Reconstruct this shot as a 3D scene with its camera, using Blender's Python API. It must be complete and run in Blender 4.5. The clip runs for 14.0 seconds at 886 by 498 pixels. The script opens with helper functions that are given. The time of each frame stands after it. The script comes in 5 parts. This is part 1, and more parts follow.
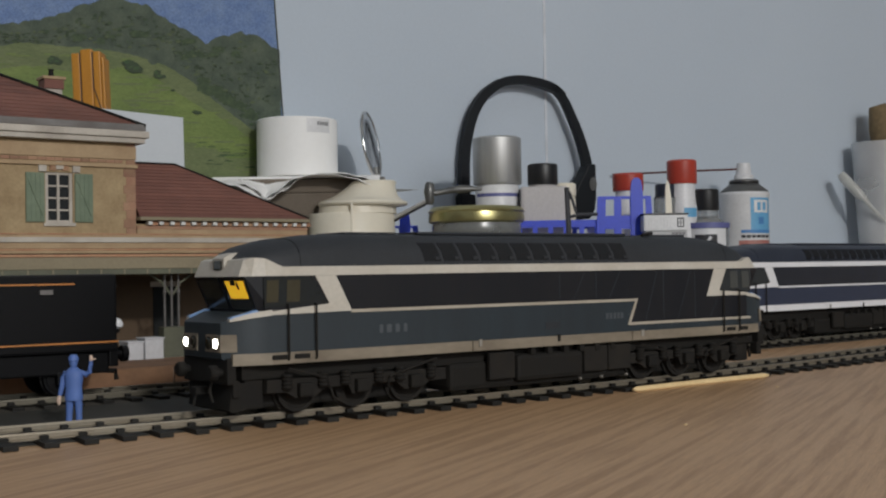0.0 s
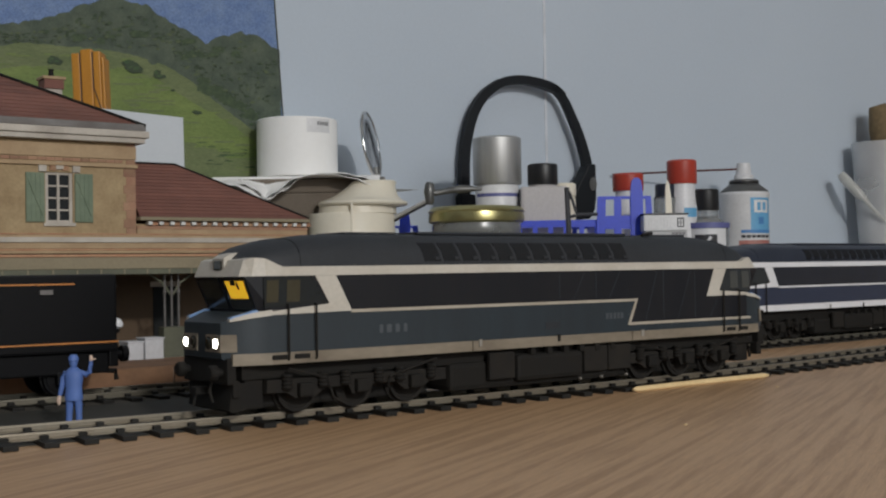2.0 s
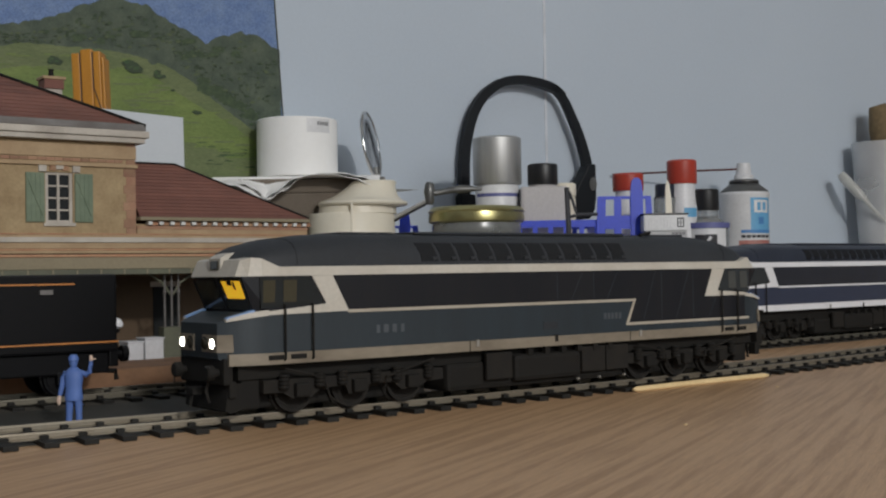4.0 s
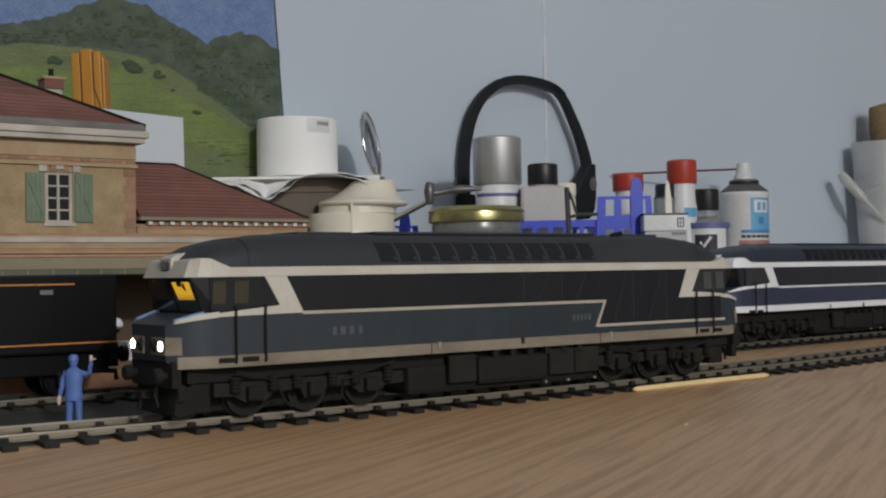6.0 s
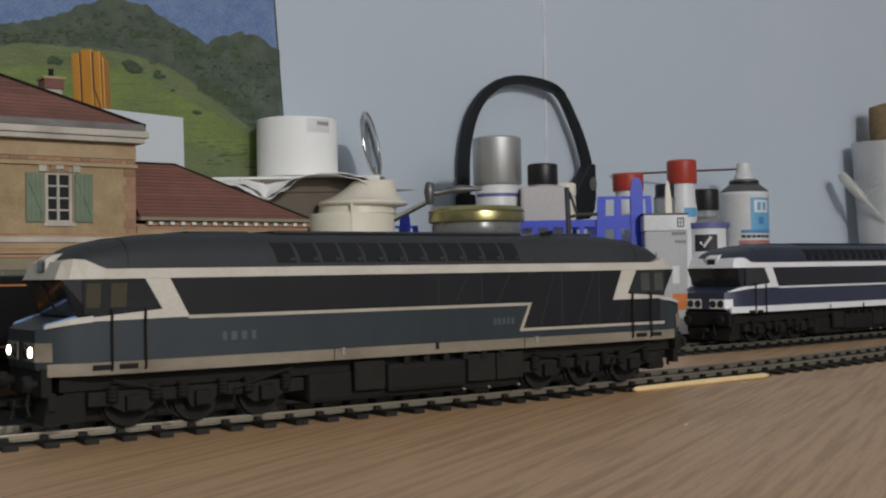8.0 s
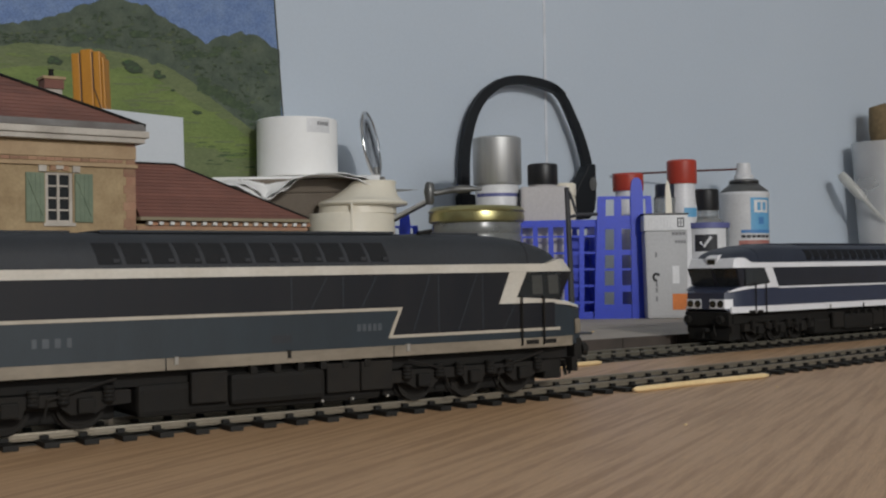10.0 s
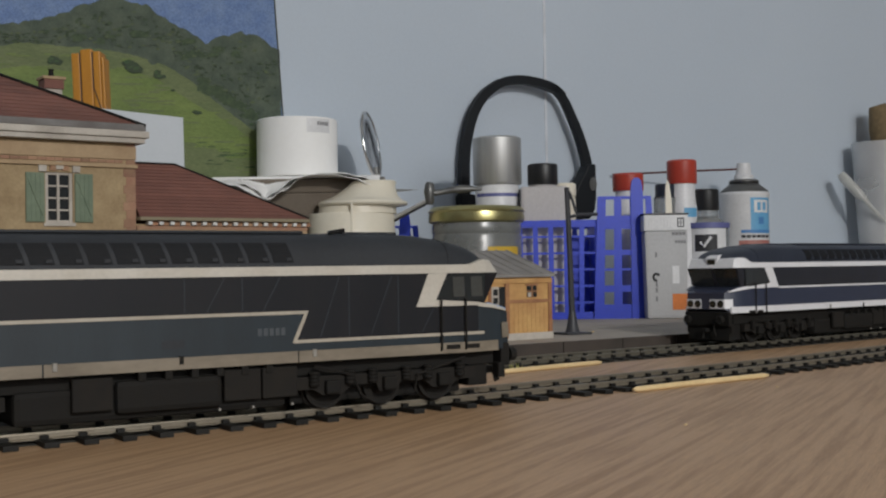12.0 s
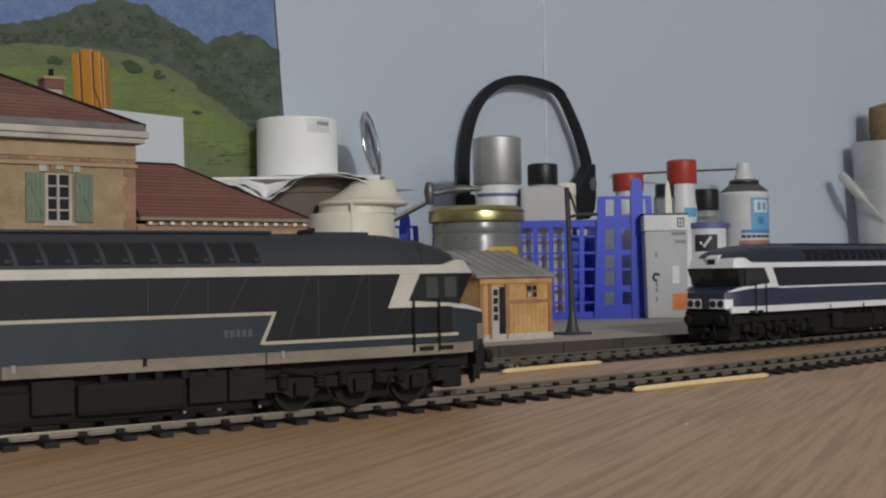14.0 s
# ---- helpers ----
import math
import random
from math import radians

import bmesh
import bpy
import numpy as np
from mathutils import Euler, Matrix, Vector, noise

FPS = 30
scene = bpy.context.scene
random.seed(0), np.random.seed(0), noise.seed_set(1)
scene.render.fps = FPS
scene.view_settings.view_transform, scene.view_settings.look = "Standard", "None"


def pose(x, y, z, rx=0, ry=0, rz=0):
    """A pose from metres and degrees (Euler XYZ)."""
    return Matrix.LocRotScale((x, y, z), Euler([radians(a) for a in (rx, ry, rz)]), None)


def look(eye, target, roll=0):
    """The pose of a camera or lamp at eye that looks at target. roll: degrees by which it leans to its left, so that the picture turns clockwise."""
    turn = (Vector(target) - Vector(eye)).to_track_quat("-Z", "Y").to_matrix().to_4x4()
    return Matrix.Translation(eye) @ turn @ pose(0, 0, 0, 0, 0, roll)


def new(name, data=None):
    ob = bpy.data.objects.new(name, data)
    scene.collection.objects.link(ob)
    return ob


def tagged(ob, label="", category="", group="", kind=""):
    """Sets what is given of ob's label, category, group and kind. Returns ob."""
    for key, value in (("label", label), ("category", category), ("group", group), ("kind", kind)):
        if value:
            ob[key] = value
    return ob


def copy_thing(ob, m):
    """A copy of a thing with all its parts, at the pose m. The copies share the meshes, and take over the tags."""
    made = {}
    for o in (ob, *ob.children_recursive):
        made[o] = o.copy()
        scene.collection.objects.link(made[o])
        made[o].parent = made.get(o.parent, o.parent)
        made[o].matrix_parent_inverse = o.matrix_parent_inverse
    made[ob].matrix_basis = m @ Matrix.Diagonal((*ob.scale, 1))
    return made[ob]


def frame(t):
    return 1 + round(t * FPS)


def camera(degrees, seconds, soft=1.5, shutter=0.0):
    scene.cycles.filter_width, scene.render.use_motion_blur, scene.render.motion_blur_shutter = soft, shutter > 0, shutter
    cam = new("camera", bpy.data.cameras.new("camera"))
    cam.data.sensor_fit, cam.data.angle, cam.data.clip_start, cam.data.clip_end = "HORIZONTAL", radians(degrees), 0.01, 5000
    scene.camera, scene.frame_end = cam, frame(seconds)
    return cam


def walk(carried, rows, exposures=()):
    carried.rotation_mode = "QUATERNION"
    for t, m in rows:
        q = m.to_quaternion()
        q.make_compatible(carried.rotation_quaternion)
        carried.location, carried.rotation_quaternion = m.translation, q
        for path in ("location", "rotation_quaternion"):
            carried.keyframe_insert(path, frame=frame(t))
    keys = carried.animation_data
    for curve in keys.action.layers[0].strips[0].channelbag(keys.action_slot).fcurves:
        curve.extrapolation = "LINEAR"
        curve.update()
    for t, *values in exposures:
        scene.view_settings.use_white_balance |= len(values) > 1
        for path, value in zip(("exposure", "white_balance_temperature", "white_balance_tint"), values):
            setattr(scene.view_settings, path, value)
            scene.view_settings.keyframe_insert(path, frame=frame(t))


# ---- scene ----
# A model railway in 1:87 on a desk. Lengths below are in millimetres; part() brings them to metres.
MM = 0.001
EYE = Vector((0.0, -0.3124, 0.0411))
AHEAD = Vector((0.50201, 0.86465, 0.018936))
cam = camera(40.94, 14.0, soft=2.2, shutter=0.4)
STAND = look(EYE, EYE + AHEAD, -0.912)
walk(cam, [(0.0, STAND), (14.0, STAND)], exposures=[(0.0, 0.0), (14.0, 0.0)])

# ---- light ----
world = bpy.data.worlds.new("room_light")
scene.world = world
world.use_nodes = True
world.node_tree.nodes["Background"].inputs[0].default_value = (0.75, 0.85, 1.0, 1)
world.node_tree.nodes["Background"].inputs[1].default_value = 0.05
# The lamp is unseen; its place roughly follows the shadows on the wall.
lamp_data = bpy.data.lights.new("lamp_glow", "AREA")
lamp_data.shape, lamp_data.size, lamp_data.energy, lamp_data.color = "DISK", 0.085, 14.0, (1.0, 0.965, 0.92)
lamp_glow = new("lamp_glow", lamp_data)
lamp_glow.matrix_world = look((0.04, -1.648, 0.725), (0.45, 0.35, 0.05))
# Added soft fill from behind the camera; no window is seen there.
fill_data = bpy.data.lights.new("window_glow", "AREA")
fill_data.shape, fill_data.size, fill_data.size_y, fill_data.energy, fill_data.color = "RECTANGLE", 1.3, 1.1, 17.0, (0.945, 0.975, 1.0)
window_glow = new("window_glow", fill_data)
window_glow.matrix_world = look((0.2, -2.36, 0.75), (0.5, 0.4, 0.2))


# ---- materials ----
def material(name, colour, rough=0.6, metal=0.0, second=None, scale=60.0, fine=600.0, bump=0.15, amount=0.6, glow=0.0, through_light=0.0, alpha=1.0, stretch=(1, 1, 1), spread=0.0, coat=0.0, grain=0.14, gloss=0.5):
    """Base colour broken up by coarse stains and fine grain, with a slight relief."""
    m = bpy.data.materials.new(name)
    m.use_nodes = True
    t = m.node_tree
    b = t.nodes["Principled BSDF"]
    second = second or tuple(c * 0.72 for c in colour)
    co = t.nodes.new("ShaderNodeTexCoord")
    mp = t.nodes.new("ShaderNodeMapping")
    mp.inputs["Scale"].default_value = stretch
    t.links.new(co.outputs["Object"], mp.inputs["Vector"])
    n1 = t.nodes.new("ShaderNodeTexNoise")
    n1.inputs["Scale"].default_value, n1.inputs["Detail"].default_value = scale, 5
    n2 = t.nodes.new("ShaderNodeTexNoise")
    n2.inputs["Scale"].default_value, n2.inputs["Detail"].default_value = fine, 3
    for n in (n1, n2):
        t.links.new(mp.outputs["Vector"], n.inputs["Vector"])
    ramp = t.nodes.new("ShaderNodeValToRGB")
    ramp.color_ramp.elements[0].position, ramp.color_ramp.elements[1].position = 0.35, 0.68
    t.links.new(n1.outputs["Fac"], ramp.inputs["Fac"])
    mix = t.nodes.new("ShaderNodeMix")
    mix.data_type = "RGBA"
    mix.inputs["A"].default_value, mix.inputs["B"].default_value = (*colour, 1), (*second, 1)
    f = t.nodes.new("ShaderNodeMath")
    f.operation = "MULTIPLY"
    f.inputs[1].default_value = amount
    t.links.new(ramp.outputs["Color"], f.inputs[0])
    t.links.new(f.outputs[0], mix.inputs["Factor"])
    hsv = t.nodes.new("ShaderNodeHueSaturation")
    v = t.nodes.new("ShaderNodeMapRange")
    v.inputs["To Min"].default_value, v.inputs["To Max"].default_value = 1 - grain, 1 + grain
    t.links.new(n2.outputs["Fac"], v.inputs["Value"])
    t.links.new(mix.outputs["Result"], hsv.inputs["Color"])
    value = v.outputs["Result"]
    if spread:
        info = t.nodes.new("ShaderNodeObjectInfo")
        r = t.nodes.new("ShaderNodeMapRange")
        r.inputs["To Min"].default_value, r.inputs["To Max"].default_value = 1 - spread, 1 + spread
        t.links.new(info.outputs["Random"], r.inputs["Value"])
        both = t.nodes.new("ShaderNodeMath")
        both.operation = "MULTIPLY"
        t.links.new(value, both.inputs[0])
        t.links.new(r.outputs["Result"], both.inputs[1])
        value = both.outputs[0]
    t.links.new(value, hsv.inputs["Value"])
    t.links.new(hsv.outputs["Color"], b.inputs["Base Color"])
    rr = t.nodes.new("ShaderNodeMapRange")
    rr.inputs["To Min"].default_value, rr.inputs["To Max"].default_value = max(rough - 0.08, 0.02), min(rough + 0.1, 1)
    t.links.new(n1.outputs["Fac"], rr.inputs["Value"])
    t.links.new(rr.outputs["Result"], b.inputs["Roughness"])
    b.inputs["Metallic"].default_value = metal
    b.inputs["Transmission Weight"].default_value = through_light
    b.inputs["Alpha"].default_value = alpha
    b.inputs["Coat Weight"].default_value = coat
    b.inputs["Specular IOR Level"].default_value = gloss
    if bump:
        bp = t.nodes.new("ShaderNodeBump")
        bp.inputs["Strength"].default_value, bp.inputs["Distance"].default_value = bump, 0.0003
        t.links.new(n2.outputs["Fac"], bp.inputs["Height"])
        t.links.new(bp.outputs["Normal"], b.inputs["Normal"])
    if glow:
        b.inputs["Emission Color"].default_value, b.inputs["Emission Strength"].default_value = (*colour, 1), glow
    return m


def wood_top():
    """Oak laminate: long streaks across the desk."""
    m = material("oak_laminate", (0.48, 0.302, 0.168), 0.47, second=(0.305, 0.182, 0.094), scale=30, fine=330, bump=0.06, amount=0.66, grain=0.36, stretch=(1, 11, 1))
    t = m.node_tree
    for n in t.nodes:
        if n.bl_idname == "ShaderNodeMapping":
            n.vector_type = "TEXTURE"
            n.inputs["Rotation"].default_value = (0, 0, radians(34))
            n.inputs["Scale"].default_value = (2.0, 0.085, 1.0)
        if n.bl_idname == "ShaderNodeValToRGB":
            n.color_ramp.elements[0].position, n.color_ramp.elements[1].position = 0.44, 0.60
    return m


M_OAK = wood_top()
M_WALL = material("painted_wall", (0.515, 0.578, 0.652), 0.85, second=(0.478, 0.542, 0.620), scale=5, fine=400, bump=0.03, grain=0.04)
M_WHITE = material("white_paint", (0.72, 0.72, 0.70), 0.8, scale=4, fine=200)
M_FLOOR = material("floor_boards", (0.30, 0.20, 0.12), 0.5, scale=3, fine=60, stretch=(1, 8, 1))
M_SEAM = material("pale_seam", (0.68, 0.71, 0.76), 0.7)
M_SLEEPER = material("sleeper_plastic", (0.0153, 0.0144, 0.0126), 0.65, scale=300, fine=2500, spread=0.25, gloss=0.25)
M_RAIL = material("rail_metal", (0.2549, 0.2281, 0.1778), 0.42, 0.55, second=(0.2012, 0.161, 0.114), scale=60, fine=900)
# Darker copy of the rail metal, used on the far track.
M_RAILDARKER = material("darker_rail_metal", (0.1794, 0.1638, 0.1287), 0.5, 0.5, second=(0.1248, 0.1092, 0.0819), scale=60, fine=900)
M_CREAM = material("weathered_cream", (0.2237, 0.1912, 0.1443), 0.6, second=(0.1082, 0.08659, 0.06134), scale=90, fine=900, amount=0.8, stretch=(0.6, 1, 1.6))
M_LINE = material("dusty_cream_line", (0.40, 0.365, 0.30), 0.55, second=(0.30, 0.265, 0.21), scale=70, fine=900)
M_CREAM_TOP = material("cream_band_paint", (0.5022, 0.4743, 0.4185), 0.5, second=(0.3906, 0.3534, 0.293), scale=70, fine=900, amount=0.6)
M_BLUEGREY = material("faded_blue_paint", (0.02503, 0.03472, 0.0428), 0.5, second=(0.02019, 0.02584, 0.03069), scale=45, fine=900, gloss=0.3, stretch=(3, 1, 0.4))
M_DARK = material("dusty_black_paint", (0.00975, 0.01088, 0.01425), 0.5, second=(0.01425, 0.01425, 0.0165), scale=40, fine=900, gloss=0.25, stretch=(4, 1, 0.35))
M_ROOF = material("dusty_grey_roof", (0.02865, 0.03191, 0.03712), 0.62, second=(0.02084, 0.02279, 0.02605), scale=40, fine=700, gloss=0.3)
M_BLACK = material("black_underframe", (0.00624, 0.00572, 0.004992), 0.8, second=(0.01248, 0.01092, 0.00832), scale=180, fine=1500, gloss=0.32)
M_RUST = material("dusty_frame", (0.01033, 0.00918, 0.008033), 0.85, second=(0.02065, 0.01778, 0.01377), scale=220, fine=1500, gloss=0.32)
M_WIN = material("dark_glazing", (0.022, 0.024, 0.024), 0.14, scale=40, bump=0.0, coat=0.4)
# Opaque brown paints the cab light that shows through the front panes.
M_PANETINT = material("pane_painted_cab_light", (0.05525, 0.0494, 0.0312), 0.2, scale=40, bump=0.0)
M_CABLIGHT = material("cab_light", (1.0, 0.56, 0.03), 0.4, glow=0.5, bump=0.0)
M_LAMP = material("lit_headlamp", (1.0, 0.94, 0.82), 0.3, glow=9.0, bump=0.0)
M_LENS = material("unlit_lens", (0.03, 0.028, 0.02), 0.1, bump=0.0)
M_SKYBLUE = material("bright_blue_chevron", (0.20, 0.34, 0.60), 0.4, scale=60)
M_WHITEBAND = material("clean_white_band", (0.736, 0.736, 0.7544), 0.35, second=(0.6624, 0.6624, 0.69), scale=60, fine=900)
M_NAVY = material("clean_navy_paint", (0.03116, 0.03936, 0.0697), 0.35, second=(0.02624, 0.0328, 0.0574), scale=60, fine=900)
M_NAVYROOF = material("clean_slate_roof", (0.022, 0.027, 0.043), 0.42, scale=60, fine=900)
M_NAVYDARK = material("clean_black_panel", (0.018, 0.020, 0.028), 0.35, scale=60, fine=900)
M_STONE_BOLT = material("pale_bolt", (0.28, 0.266, 0.238), 0.5)
M_GRILLE = material("black_grille", (0.010, 0.011, 0.013), 0.7, second=(0.015, 0.0155, 0.017), scale=80, fine=900, gloss=0.2)
# Lighter grey stands in for the reflection in the rear cab panes.
M_REARPANE = material("rear_pane_painted_reflection", (0.060, 0.062, 0.058), 0.2, scale=40, bump=0.0)
M_LETTER = material("pale_lettering", (0.062, 0.073, 0.084), 0.5)


# ---- mesh helpers ----
def part(name, bm, mat, parent=None, label="", smooth=False, at=None):
    """One mesh object from a bmesh in millimetres, under a thing or a part."""
    bmesh.ops.scale(bm, vec=(MM, MM, MM), verts=bm.verts)
    bmesh.ops.recalc_face_normals(bm, faces=bm.faces)
    me = bpy.data.meshes.new(name)
    bm.to_mesh(me)
    bm.free()
    me.materials.append(mat)
    if smooth:
        for p in me.polygons:
            p.use_smooth = True
        me.set_sharp_from_angle(angle=radians(38))
    ob = new(name, me)
    if parent is not None:
        ob.parent = parent
    if at is not None:
        ob.matrix_basis = at
    if label:
        ob["label"] = label
    return ob


def mpose(x, y, z, rx=0, ry=0, rz=0):
    return pose(x * MM, y * MM, z * MM, rx, ry, rz)


def thing(name, label, category, m=None, group="", kind=""):
    ob = new(name)
    ob.empty_display_size = 0.01
    if m is not None:
        ob.matrix_basis = m
    return tagged(ob, label, category, group, kind)


def box(bm, x0, x1, y0, y1, z0, z1, bevel=0.0):
    b = bmesh.new()
    bmesh.ops.create_cube(b, size=1)
    for v in b.verts:
        v.co = ((x0 + x1) / 2 + v.co.x * (x1 - x0), (y0 + y1) / 2 + v.co.y * (y1 - y0), (z0 + z1) / 2 + v.co.z * (z1 - z0))
    if bevel:
        bmesh.ops.bevel(b, geom=b.edges[:], offset=bevel, segments=2, affect="EDGES", profile=0.6)
    merge(bm, b)
    return bm


def merge(bm, other, m=None):
    seen = {}
    for v in other.verts:
        seen[v] = bm.verts.new(m @ v.co if m is not None else v.co)
    for f in other.faces:
        bm.faces.new([seen[v] for v in f.verts])
    other.free()


def prism(bm, pts, a, b, axis="y"):
    """A polygon drawn in the plane across an axis and drawn out along it from a to b."""
    def put(u, v, w):
        return {"y": (u, w, v), "x": (w, u, v), "z": (u, v, w)}[axis]
    lo = [bm.verts.new(put(u, v, a)) for u, v in pts]
    hi = [bm.verts.new(put(u, v, b)) for u, v in pts]
    bm.faces.new(lo)
    bm.faces.new(hi[::-1])
    for i in range(len(pts)):
        j = (i + 1) % len(pts)
        bm.faces.new((lo[i], lo[j], hi[j], hi[i]))
    return bm


def lathe(bm, profile, x=0, y=0, z=0, n=40, caps=True):
    """A turned shape round a vertical axis: (radius, height) from the bottom to the top."""
    rings = []
    for r, h in profile:
        if r < 1e-6:
            rings.append([bm.verts.new((x, y, z + h))])
        else:
            rings.append([bm.verts.new((x + r * math.cos(2 * math.pi * i / n), y + r * math.sin(2 * math.pi * i / n), z + h)) for i in range(n)])
    for a, b in zip(rings, rings[1:]):
        for i in range(n):
            j = (i + 1) % n
            if len(a) == 1 and len(b) > 1:
                bm.faces.new((a[0], b[j], b[i]))
            elif len(b) == 1 and len(a) > 1:
                bm.faces.new((a[i], a[j], b[0]))
            elif len(a) > 1:
                bm.faces.new((a[i], a[j], b[j], b[i]))
    for ring in (rings[0], rings[-1]):
        if caps and len(ring) > 2:
            bm.faces.new(ring)
    return bm


def tube(bm, pts, r, n=8, flat=1.0):
    """A bar of round section along points; flat squeezes it sideways."""
    pts = [Vector(p) for p in pts]
    rings = []
    for i, p in enumerate(pts):
        d = (pts[min(i + 1, len(pts) - 1)] - pts[max(i - 1, 0)]).normalized()
        up = Vector((0, 0, 1)) if abs(d.z) < 0.9 else Vector((0, 1, 0))
        a = d.cross(up).normalized()
        b = a.cross(d)
        rr = r[i] if isinstance(r, (list, tuple)) else r
        rings.append([bm.verts.new(p + a * rr * flat * math.cos(2 * math.pi * k / n) + b * rr * math.sin(2 * math.pi * k / n)) for k in range(n)])
    for a, b in zip(rings, rings[1:]):
        for k in range(n):
            bm.faces.new((a[k], a[(k + 1) % n], b[(k + 1) % n], b[k]))
    bm.faces.new(rings[0][::-1])
    bm.faces.new(rings[-1])
    return bm


def loft(bm, rows, closed=True):
    rings = [[bm.verts.new(p) for p in row] for row in rows]
    n = len(rings[0])
    for a, b in zip(rings, rings[1:]):
        for i in range(n if closed else n - 1):
            j = (i + 1) % n
            bm.faces.new((a[i], a[j], b[j], b[i]))
    if closed:
        bm.faces.new(rings[0][::-1])
        bm.faces.new(rings[-1])
    return bm


BM = bmesh.new


# ---- the room ----
M_STEEL_LAMP = material("lamp_arm_metal", (0.4, 0.4, 0.4), 0.35, 0.9)

def room():
    b = box(BM(), -1600, 2600, 520, 600, -740, 1700)
    tagged(part("wall_back", b, M_WALL), "pale blue-grey painted wall behind the desk", "wall", kind="structure")
    b = box(BM(), -1700, -1600, -2500, 600, -740, 1700)
    tagged(part("wall_left", b, M_WALL), "pale blue-grey painted side wall", "wall", kind="structure")
    b = box(BM(), 2600, 2700, -2500, 600, -740, 1700)
    tagged(part("wall_right", b, M_WALL), "pale blue-grey painted side wall", "wall", kind="structure")
    b = BM()
    for x0, x1, z0, z1 in ((-1700, -550, -740, 1700), (950, 2700, -740, 1700), (-550, 950, -740, 150), (-550, 950, 1350, 1700)):
        box(b, x0, x1, -2580, -2500, z0, z1)
    tagged(part("wall_front", b, M_WALL), "pale painted wall with an added window opening, out of view", "wall", kind="structure")
    tagged(part("floor", box(BM(), -1700, 2700, -2580, 600, -800, -740), M_FLOOR), "brown wooden floor boards of the room", "floor", kind="structure")
    tagged(part("ceiling", box(BM(), -1700, 2700, -2580, 600, 1700, 1760), M_WHITE), "plain white painted ceiling", "ceiling", kind="structure")
    tagged(part("wall_seam", box(BM(), 585.6, 588.2, 519.2, 520.5, -20, 1690), M_SEAM), "pale vertical joint in the painted wall", "trim", kind="structure")
    # desk
    desk = thing("desk", "oak laminate desk top carrying the model railway", "desk")
    part("desk_top", box(BM(), -900, 1800, -560, 516, -28, 0, 1.5), M_OAK, desk)
    for x in (-840, 1740):
        for y in (-500, 460):
            part("leg", box(BM(), x - 30, x + 30, y - 30, y + 30, -740, -28, 3), M_OAK, desk)
    # made-up window frame to go with the soft fill light
    win = thing("window_1", "unseen white framed window added to go with the soft fill", "window", mpose(200, -2540, 750), kind="structure")
    for x0, x1, z0, z1 in ((-750, -700, -600, 600), (700, 750, -600, 600), (-700, 700, -600, -550), (-700, 700, 550, 600), (-20, 20, -550, 550)):
        part("window_frame", box(BM(), x0, x1, -30, 30, z0, z1, 3), M_WHITE, win)
    # unseen floor lamp behind the camera, its form added to hold the lamp light
    lamp = thing("floor_lamp", "unseen white floor lamp added to hold the main light", "lamp", mpose(-6, -1790, -740))
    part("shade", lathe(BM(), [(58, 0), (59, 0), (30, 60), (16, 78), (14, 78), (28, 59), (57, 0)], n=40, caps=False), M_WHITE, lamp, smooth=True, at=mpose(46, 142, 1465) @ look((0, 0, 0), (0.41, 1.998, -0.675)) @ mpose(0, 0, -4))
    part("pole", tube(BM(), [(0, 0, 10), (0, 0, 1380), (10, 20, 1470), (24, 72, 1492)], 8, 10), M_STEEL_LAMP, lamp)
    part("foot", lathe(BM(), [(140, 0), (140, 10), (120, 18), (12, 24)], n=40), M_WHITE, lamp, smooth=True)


room()


# ---- tracks ----
BEND = 0.54464 / 1000


def near_line(s, off=0.0):
    a = BEND * s
    return (math.sin(a) / BEND - off * math.sin(a), (1 - math.cos(a)) / BEND + off * math.cos(a), math.degrees(a))


def far_line(x, off=0.0):
    y, slope = 79 + 0.11 * x + 5.5e-5 * x * x, math.atan(0.11 + 1.1e-4 * x)
    return (x - off * math.sin(slope), y + off * math.cos(slope), math.degrees(slope))


def track(label, line, s0, s1, pitch, first, metal):
    tr = thing("railway_track", label, "track", group="model railway tracks")
    for side in (-8.9, 8.9):
        rows = []
        s = s0
        while s <= s1:
            rows.append([(line(s, side + o)[0], line(s, side + o)[1], z) for o, z in ((-0.55, 1.2), (-0.9, 1.2), (-0.9, 1.45), (-0.3, 1.65), (-0.3, 2.35), (-0.55, 2.5), (-0.5, 3.08), (0.5, 3.08), (0.55, 2.5), (0.3, 2.35), (0.3, 1.65), (0.9, 1.45), (0.9, 1.2), (0.55, 1.2))])
            s += 15
        part("rail", loft(BM(), rows), metal, tr, "tarnished nickel rail")
    sl = BM()
    box(sl, -1.85, 1.85, -18.0, 18.0, 0, 1.4, 0.2)
    me = part("sleeper", sl, M_SLEEPER, tr)
    ch = BM()
    for y in (-8.9, 8.9):
        box(ch, -1.0, 1.0, y - 1.9, y - 0.55, 1.2, 2.35, 0.15)
        box(ch, -1.0, 1.0, y + 0.55, y + 1.9, 1.2, 2.35, 0.15)
    chair = part("rail_chair", ch, M_SLEEPER, me)
    bpy.context.view_layer.update()
    s, k = first, 0
    while s < s1:
        x, y, a = line(s)
        m = mpose(x, y, 0, 0, 0, a)
        if k == 0:
            me.matrix_basis = m
        else:
            o = new("sleeper", me.data)
            o.parent, o.matrix_basis = tr, m
            c = new("rail_chair", chair.data)
            c.parent = o
        k += 1
        s += pitch
    return tr


